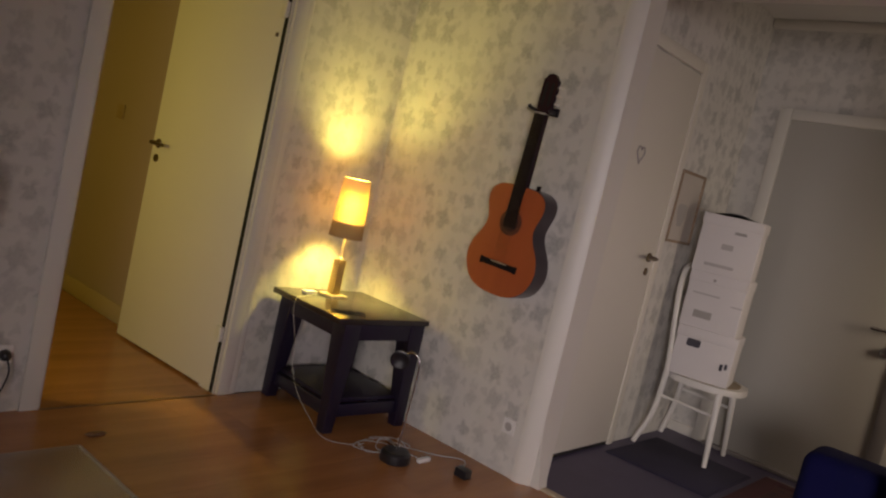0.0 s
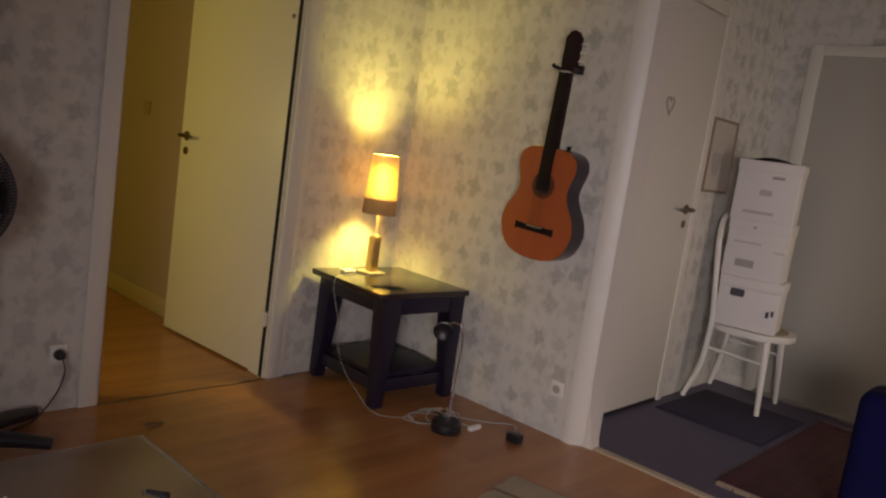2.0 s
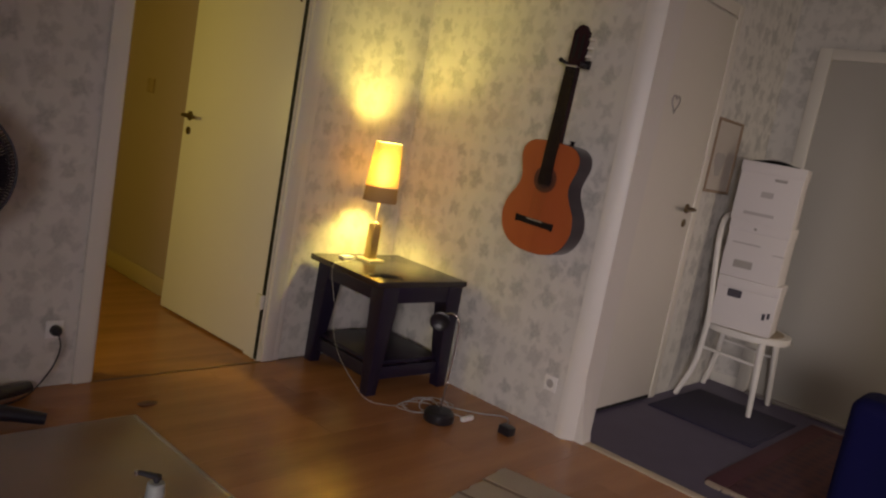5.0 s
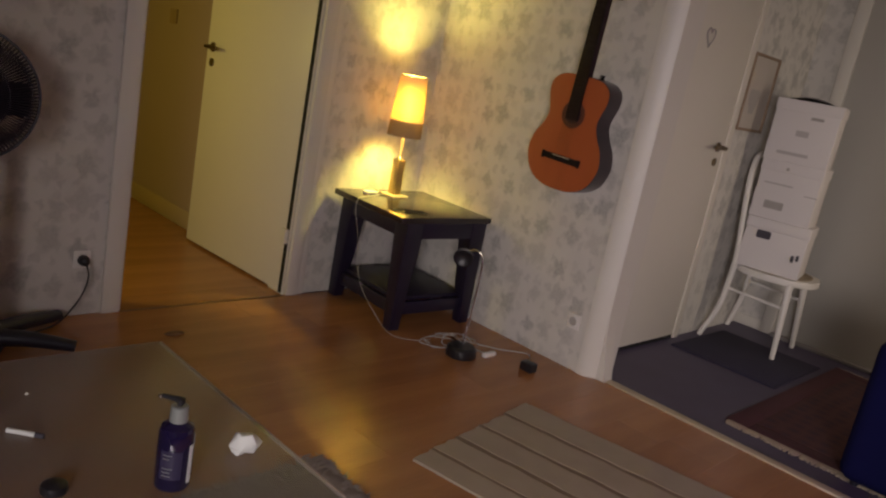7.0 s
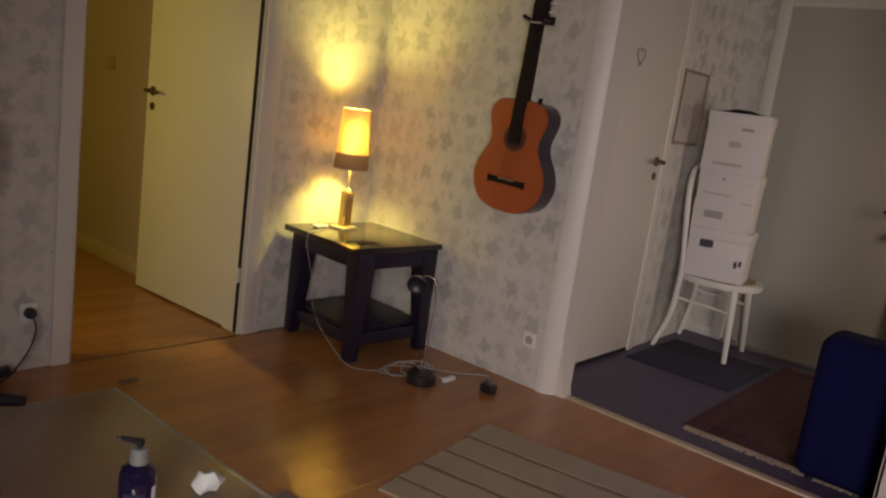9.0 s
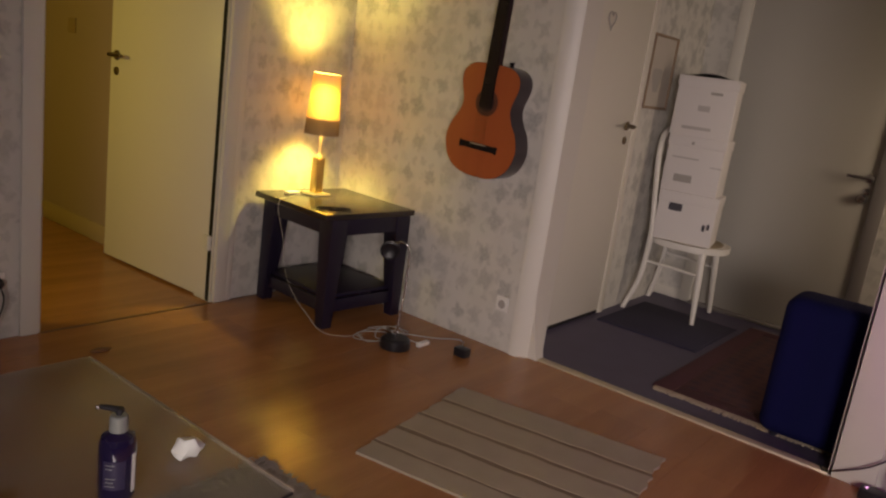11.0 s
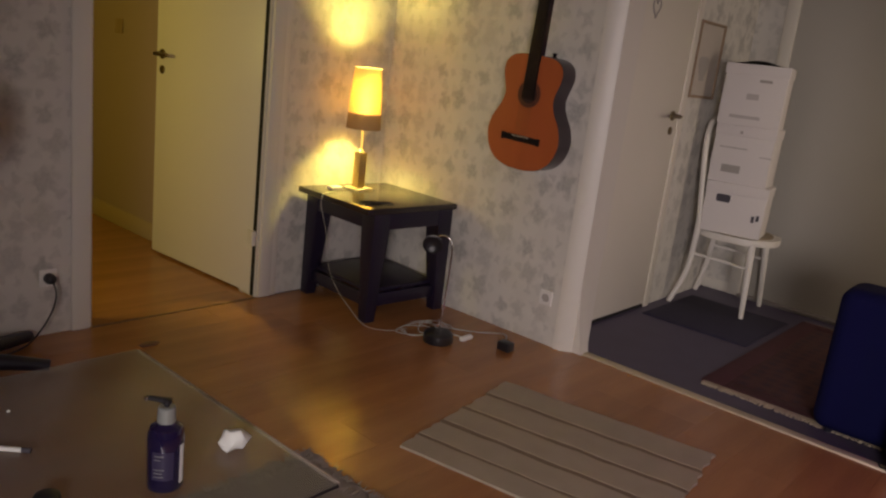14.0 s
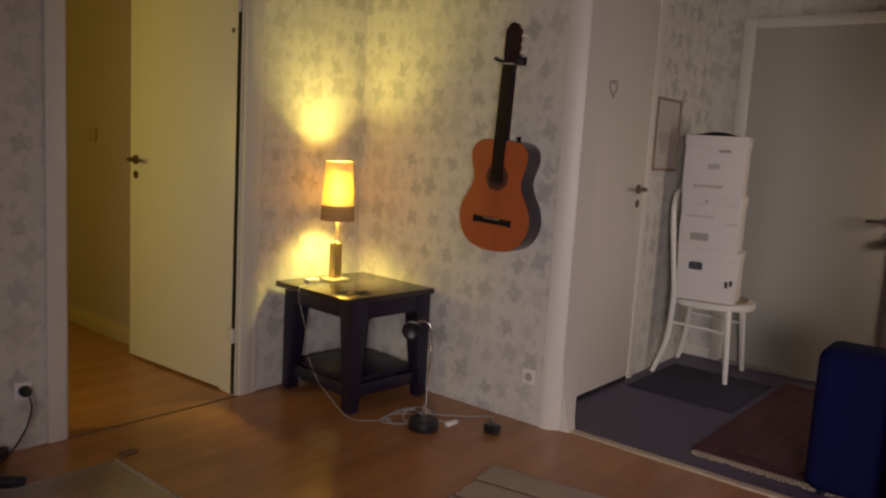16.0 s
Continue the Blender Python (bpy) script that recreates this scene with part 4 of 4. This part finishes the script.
# pedestal fan by the north wall
def fan():
    cx, cy, cz = -2.165, -0.22, 0.83
    f = root("pedestal_fan", "black pedestal fan with a wire cage and cross foot", "fan", (cx, cy, 0))
    for a, long in ((0.55, 0.36), (2.12, 0.25), (-0.35, 0.28), (-2.6, 0.34)):
        d = Vector((math.cos(a), math.sin(a), 0))
        if cy + d.y * long > -0.02:
            long = (-0.02 - cy) / d.y
        put("foot", tube(bmesh.new(), [Vector((cx + 0.075, cy, 0.055)), Vector((cx + 0.075, cy, 0.048)) + d * long * 0.5, Vector((cx + 0.075, cy, 0.024)) + d * long], 0.034, 10, taper=0.020), NAVY_PLASTIC, f)
    put("hub", lathe(bmesh.new(), [(0, 0.0), (0.06, 0.0), (0.07, 0.02), (0.06, 0.09), (0.04, 0.12), (0, 0.12)], (cx + 0.075, cy, 0), 24), NAVY_PLASTIC, f)
    put("pole", lathe(bmesh.new(), [(0, 0.1), (0.030, 0.1), (0.030, 0.42), (0.038, 0.425), (0.038, 0.46), (0.026, 0.47), (0.026, 0.68), (0, 0.69)], (cx + 0.075, cy, 0), 20), NAVY_PLASTIC, f)
    face = Vector((-0.25, -1, 0.05)).normalized()
    turn = Matrix.Translation((cx, cy, cz)) @ face.to_track_quat("Z", "Y").to_matrix().to_4x4()
    put("motor", lathe(bmesh.new(), [(0, -0.10), (0.045, -0.095), (0.062, -0.06), (0.062, -0.01), (0.02, 0.0), (0.018, 0.03), (0, 0.032)], seg=28, m=turn), NAVY_PLASTIC, f)
    put("cage_rim", lathe(bmesh.new(), [(0.196, -0.006), (0.204, -0.006), (0.204, 0.014), (0.196, 0.014), (0.196, -0.006)], seg=64, m=turn), NAVY_PLASTIC, f)
    for k in range(5):
        b2 = bmesh.new()
        rows = []
        for i in range(9):
            r = 0.02 + 0.155 * i / 8
            w = 0.55 + 0.25 * math.sin(math.pi * i / 8)
            rows.append([b2.verts.new(turn @ Vector((r * math.cos(2 * math.pi * k / 5 + w * s), r * math.sin(2 * math.pi * k / 5 + w * s), 0.022 - 0.03 * s))) for s in (-0.5, -0.17, 0.17, 0.5)])
        for p, q in zip(rows, rows[1:]):
            for j in range(3):
                b2.faces.new((p[j], p[j + 1], q[j + 1], q[j]))
        bmesh.ops.solidify(b2, geom=list(b2.faces), thickness=0.002)
        put("blade", b2, NAVY_PLASTIC, f)
    for side in (1, -1):
        b2 = bmesh.new()
        for k in range(120):
            a = 2 * math.pi * k / 120
            pts = [turn @ Vector((r * math.cos(a + 0.3 * r), r * math.sin(a + 0.3 * r), 0.004 + side * h)) for r, h in ((0.04, 0.055), (0.12, 0.05), (0.18, 0.03), (0.2, 0.0))]
            tube(b2, pts, 0.0022, 4, 3)
        for r, h in ((0.04, 0.055), (0.12, 0.05), (0.18, 0.03)):
            tube(b2, [turn @ Vector((r * math.cos(a), r * math.sin(a), 0.004 + side * h)) for a in (2 * math.pi * k / 32 for k in range(33))], 0.002, 4, 1)
        put("cage", b2, NAVY_PLASTIC, f, "dark wire cage")
    put("badge", lathe(bmesh.new(), [(0, 0.058), (0.040, 0.058), (0.040, 0.064), (0, 0.066)], seg=28, m=turn), NAVY_PLASTIC, f)
    return f


fan()
cable("white_cable", [(-2.07, -0.17, 0.62), (-2.055, -0.15, 0.55), (-2.05, -0.14, 0.45), (-2.065, -0.15, 0.34), (-2.08, -0.15, 0.26), (-2.09, -0.17, 0.14)], 0.004, WHITE_PLASTIC, "white cable looped beside the fan pole")


# ---------------------------------------------------------------- things in the hall
def bentwood_chair():
    cx, cy = 1.42, -1.326
    c = root("bentwood_chair", "white painted bentwood chair with a tan seat, boxes on it", "chair", (cx, cy, 0))
    ring = [(cx + 0.212 * math.copysign(abs(math.cos(a)) ** 0.85, math.cos(a)), cy - 0.010 + 0.220 * math.copysign(abs(math.sin(a)) ** 0.85, math.sin(a))) for a in (2 * math.pi * k / 40 for k in range(40))]
    b2 = prism(bmesh.new(), ring, 0.398, 0.431, lambda u, v, w: Vector((u, v, w)))
    bmesh.ops.bevel(b2, geom=[e for e in b2.edges if abs(e.verts[0].co.z - e.verts[1].co.z) < 1e-5], offset=0.008, segments=3, affect="EDGES")
    put("seat_ring", b2, CHAIR_WHITE, c)
    inner = [(cx + (u - cx) * 0.82, cy - 0.015 + (v - cy + 0.015) * 0.82) for u, v in ring]
    put("seat", prism(bmesh.new(), inner, 0.4315, 0.435, lambda u, v, w: Vector((u, v, w))), SEAT_TAN, c, "tan plywood seat panel")
    for s in (-1, 1):
        put("front_leg", tube(bmesh.new(), [(cx + s * 0.165, cy - 0.130, 0.405), (cx + s * 0.182, cy - 0.146, 0.2), (cx + s * 0.198, cy - 0.160, 0.0)], 0.020, 12, taper=0.013), CHAIR_WHITE, c)
        put("back_leg", tube(bmesh.new(), [(cx + s * 0.185, cy + 0.160, 0.50), (cx + s * 0.185, cy + 0.160, 0.36), (cx + s * 0.192, cy + 0.176, 0.18), (cx + s * 0.205, cy + 0.225 - 0.010 * s, 0.0)], 0.017, 12, taper=0.014), CHAIR_WHITE, c)
    side = [(0.185, 0.160, 0.47), (0.190, 0.175, 0.62), (0.192, 0.193, 0.78), (0.188, 0.204, 0.90), (0.150, 0.211, 0.985), (0.08, 0.215, 1.015)]
    hoop = [(cx - a, cy + b, z) for a, b, z in side] + [(cx, cy + 0.216, 1.022)] + [(cx + a, cy + b, z) for a, b, z in side[::-1]]
    put("back_hoop", tube(bmesh.new(), hoop, 0.015, 12), CHAIR_WHITE, c)
    put("inner_hoop", tube(bmesh.new(), [(cx - 0.09, cy + 0.15, 0.46), (cx - 0.10, cy + 0.165, 0.66), (cx - 0.08, cy + 0.186, 0.82), (cx, cy + 0.194, 0.87), (cx + 0.08, cy + 0.186, 0.82), (cx + 0.10, cy + 0.165, 0.66), (cx + 0.09, cy + 0.15, 0.46)], 0.011, 10), CHAIR_WHITE, c)
    for s in (-1, 1):
        put("stretcher", tube(bmesh.new(), [(cx + s * 0.178, cy - 0.141, 0.275), (cx + s * 0.183, cy, 0.285), (cx + s * 0.187, cy + 0.166, 0.295)], 0.0085, 8, 1), CHAIR_WHITE, c)
    c.rotation_euler = (0, 0, radians(6))
    return c


bentwood_chair()


def carton(z0, z1, x0, x1, y0, y1, turn, label, mat=CARD_WHITE):
    cx, cy = (x0 + x1) / 2, (y0 + y1) / 2
    b = root("cardboard_box", label, "box", (cx, cy, z0), group="boxes on the chair")
    b.rotation_euler = (0, 0, radians(turn))
    hx, hy, h = (x1 - x0) / 2, (y1 - y0) / 2, z1 - z0
    body = part("carton", a_box(-hx, hx, -hy, hy, 0, h, 0.004), mat, b)
    part("lid", a_box(-hx - 0.004, hx + 0.004, -hy - 0.004, hy + 0.004, h - 0.055, h + 0.001, 0.004), mat, b)
    return b, hx, hy, h


def on_front(b, hx, y, z, w, h, mat, name, label=""):
    """A thin mark on the face of a box that looks to the room."""
    return part(name, a_box(-hx - 0.0065, -hx - 0.0045, y - w / 2, y + w / 2, z - h / 2, z + h / 2), mat, b, label)


b, hx, hy, h = carton(0.4355, 0.705, 1.235, 1.465, -1.480, -1.170, 11, "white cardboard box with a dark hand hole, on a chair")
# thin dark plate on the uncut face gives the shade within the hand hole
hole = part("hand_hole", prism(bmesh.new(), [(0.036 * math.copysign(abs(math.cos(a)) ** 0.3, math.cos(a)), 0.021 * math.copysign(abs(math.sin(a)) ** 0.3, math.sin(a))) for a in (2 * math.pi * k / 24 for k in range(24))], -hx - 0.0052, -hx - 0.0043, lambda u, v, w: Vector((w, u + 0.06, v + 0.188))), INK, b, "dark hand hole")
on_front(b, hx, -0.105, 0.103, 0.016, 0.034, INK, "mark")
on_front(b, hx, -0.128, 0.112, 0.014, 0.030, INK, "mark")
b, hx, hy, h = carton(0.706, 1.008, 1.240, 1.465, -1.460, -1.162, 9, "white cardboard box with a grey label, between two others")
on_front(b, hx, 0.04, 0.075, 0.095, 0.040, GREY_INK, "label", "grey printed label")
on_front(b, hx, 0.045, 0.185, 0.14, 0.008, PALE_INK, "text_bar")
on_front(b, hx, -0.12, 0.155, 0.06, 0.006, PALE_INK, "text_bar")
on_front(b, hx, 0.02, 0.268, 0.014, 0.014, GREY_INK, "text_bar")
b, hx, hy, h = carton(1.009, 1.320, 1.225, 1.460, -1.458, -1.152, 12, "white cardboard box topping the stack")
on_front(b, hx, -0.05, 0.232, 0.060, 0.014, GREY_INK, "text_bar")
on_front(b, hx, 0.0, 0.150, 0.060, 0.030, PALE_INK, "text_bar")
on_front(b, hx, 0.02, 0.045, 0.150, 0.016, PALE_INK, "text_bar")
b2, n = bmesh.new(), 12
rows = [[b2.verts.new((1.245 + 0.20 * j / 6, -1.415 + 0.21 * i / n, 1.3225 + 0.022 * math.sin(math.pi * i / n) * (0.6 + 0.4 * math.sin(j)))) for j in range(7)] for i in range(n + 1)]
for p, q in zip(rows, rows[1:]):
    for j in range(6):
        b2.faces.new((p[j], p[j + 1], q[j + 1], q[j]))
bmesh.ops.solidify(b2, geom=list(b2.faces), thickness=0.003)
thing("black_cloth", b2, BLACK_PLASTIC, "folded black cloth lying on the top box", "cloth")

# picture on the hall wall
px0, px1, pz0, pz1 = 1.0, 1.31, 1.12, 1.505
pic = root("framed_picture", "small framed print in a thin brown frame", "picture", ((px0 + px1) / 2, HALL_Y, pz0))
for a, b_, c_, d_ in ((px0, px0 + 0.014, pz0, pz1), (px1 - 0.014, px1, pz0, pz1), (px0 + 0.014, px1 - 0.014, pz0, pz0 + 0.014), (px0 + 0.014, px1 - 0.014, pz1 - 0.014, pz1)):
    put("frame_side", a_box(a, b_, HALL_Y - 0.018, HALL_Y - 0.001, c_, d_, 0.002), FRAME_WOOD, pic)
put("print", a_box(px0 + 0.012, px1 - 0.012, HALL_Y - 0.008, HALL_Y - 0.004, pz0 + 0.012, pz1 - 0.012), PRINT_PAPER, pic, "pale print")
blot = put("drawing", prism(bmesh.new(), [(1.12 + 0.055 * math.cos(a) * (1 + 0.3 * math.sin(3 * a)), 1.27 + 0.08 * math.sin(a) * (1 + 0.25 * math.cos(2 * a))) for a in (2 * math.pi * k / 30 for k in range(30))], 0.0082, 0.0090, lambda u, v, w: Vector((u, HALL_Y - w, v))), GREY_INK, pic, "dark soft shape of the drawing")

# suitcase, mats
su = root("suitcase", "dark blue cloth suitcase with rounded corners, standing in the hall", "suitcase", (0.247, -2.42, 0))
su.rotation_euler = (0, 0, radians(2))
part("shell", a_box(-0.115, 0.115, -0.245, 0.245, 0.008, 0.550, 0.052, seg=5), BLUE_CLOTH, su)
for y in (-0.2455, 0.2455):
    part("seam", tube(bmesh.new(), [(-0.04, y, 0.08), (-0.04, y, 0.30), (-0.04, y, 0.49)], 0.003, 6), NAVY_PLASTIC, su)
for x in (-0.075, 0.075):
    for y in (-0.18, 0.18):
        part("foot", lathe(bmesh.new(), [(0, 0), (0.016, 0), (0.018, 0.02), (0, 0.024)], (x, y, 0), 14), NAVY_PLASTIC, su)

mat_root = root("doormat", "dark navy door mat with a rubber edge, under the chair", "mat", (1.06, -1.42, 0))
put("mat_body", a_box(0.83, 1.42, -1.68, -1.16, 0.0, 0.009, 0.003), DARK_MAT, mat_root)
for a, b_, c_, d_ in ((0.815, 0.83, -1.695, -1.145), (1.42, 1.435, -1.695, -1.145), (0.83, 1.42, -1.695, -1.68), (0.83, 1.42, -1.16, -1.145)):
    put("edge", a_box(a, b_, c_, d_, 0.0, 0.006, 0.002), DARK_MAT, mat_root)


def red_rug():
    x0, x1, y0, y1 = 0.20, 1.55, -2.95, -1.735
    r = root("red_rug", "worn red patterned wool rug with a pale fringe", "rug", (0.8, -2.3, 0))
    put("field", a_box(x0 + 0.09, x1 - 0.09, y0 + 0.09, y1 - 0.09, 0.0, 0.0125, 0.002), RED_WOOL, r)
    b2 = bmesh.new()
    box(b2, x0, x1, y1 - 0.089, y1, 0.0, 0.011, 0.002)
    box(b2, x0, x1, y0, y0 + 0.089, 0.0, 0.011, 0.002)
    box(b2, x0, x0 + 0.089, y0 + 0.09, y1 - 0.09, 0.0, 0.011, 0.002)
    box(b2, x1 - 0.089, x1, y0 + 0.09, y1 - 0.09, 0.0, 0.011, 0.002)
    put("border", b2, DARK_RED, r, "dark red border")
    put("selvedge", a_box(x0 - 0.020, x0, y0 + 0.01, y1 - 0.01, 0.0, 0.010, 0.003), CREAM_WOOL, r, "pale selvedge")
    rg, b3 = random.Random(8), bmesh.new()
    for end, s in ((x0 - 0.018, -1), (x1, 1)):
        y = y0 + 0.01
        while y < y1 - 0.005:
            q = Vector((end + s * rg.uniform(0.012, 0.026), y + rg.uniform(-0.008, 0.008), 0.003))
            tube(b3, [Vector((end, y, 0.006)), (Vector((end, y, 0.008)) + q) / 2, q], 0.0048, 4, 2)
            y += 0.008
    tagged(put("fringe", b3, CREAM_WOOL, r, "pale wool fringe"), kind="stuff")


DARK_RED = surface("dark_red_wool", (0.075, 0.022, 0.03), 1.0, vary=0.5, scale=30, grain=300, bump=0.7)
red_rug()

# power strip and plug by the south side of the opening
outlet("wall_outlet", (0.0, -2.68, 0.19), (-1, 0, 0), "white wall outlet with a black plug in it")
wall_plug((-0.010, -2.68, 0.19), (-1, 0, 0), "angled black mains plug in the wall outlet", 0.022)
cable("black_cable", [(-0.045, -2.68, 0.185), (-0.055, -2.665, 0.13), (-0.05, -2.66, 0.06), (-0.06, -2.68, 0.022), (-0.07, -2.72, 0.012)], 0.004, BLACK_PLASTIC, "black cable from the plug to the power strip")
cable("black_cable", [(-0.045, -2.675, 0.18), (-0.04, -2.60, 0.10), (-0.03, -2.53, 0.05), (-0.01, -2.465, 0.012), (0.03, -2.44, 0.01)], 0.003, BLACK_PLASTIC, "thin black cable running along the skirting")
ps = root("power_strip", "black power strip with a small lit lamp, on the floor", "power strip", (-0.07, -2.75, 0))
put("body", a_box(-0.105, -0.045, -2.95, -2.585, 0, 0.036, 0.008, seg=3), BLACK_PLASTIC, ps)
put("indicator", lathe(bmesh.new(), [(0, 0), (0.004, 0), (0.004, 0.002), (0, 0.003)], (-0.075, -2.605, 0.0362), 12), LED_GLOW, ps, "tiny lit indicator lamp")
# small switch on the corridor wall
thing("light_switch", a_box(CORR_X - 0.010, CORR_X, 1.45, 1.53, 1.09, 1.17, 0.003), FRAME_WOOD, "small brown switch on the corridor wall", "switch")


# ---------------------------------------------------------------- laminate boards of the floor, last
floor = root("floor", "warm brown laminate floor laid in long boards", "floor", (-2.3, -2.4, 0), "structure")


def boards(x0, x1, y0, y1, seed, wide=0.19, long=1.28):
    """Rows of boards along x, cut to the room, each a little apart from the next."""
    rng = random.Random(seed)
    kept, y = {}, y1
    while y > y0 + 0.002:
        low = max(y - wide, y0)
        x = x0 - rng.random() * long
        while x < x1 - 0.002:
            a, b = max(x, x0), min(x + long, x1)
            x += long
            if b - a < 0.01:
                continue
            key = (round(b - a, 2), round(y - low, 3))
            if key not in kept:
                w, d = (b - a) / 2 - 0.0003, (y - low) / 2 - 0.0003
                kept[key] = mesh_of("board", a_box(-w, w, -d, d, -0.006, 0.0), LAMINATE)
            ob = new("board", kept[key])
            ob.parent = floor
            ob.location = Vector(((a + b) / 2, (y + low) / 2, rng.uniform(-0.0002, 0.0002))) - floor.location
        y = low


boards(-4.6, 0.0, -4.8, 0.0, 3)
boards(-3.0, -0.727, 0.0, 3.0, 5)
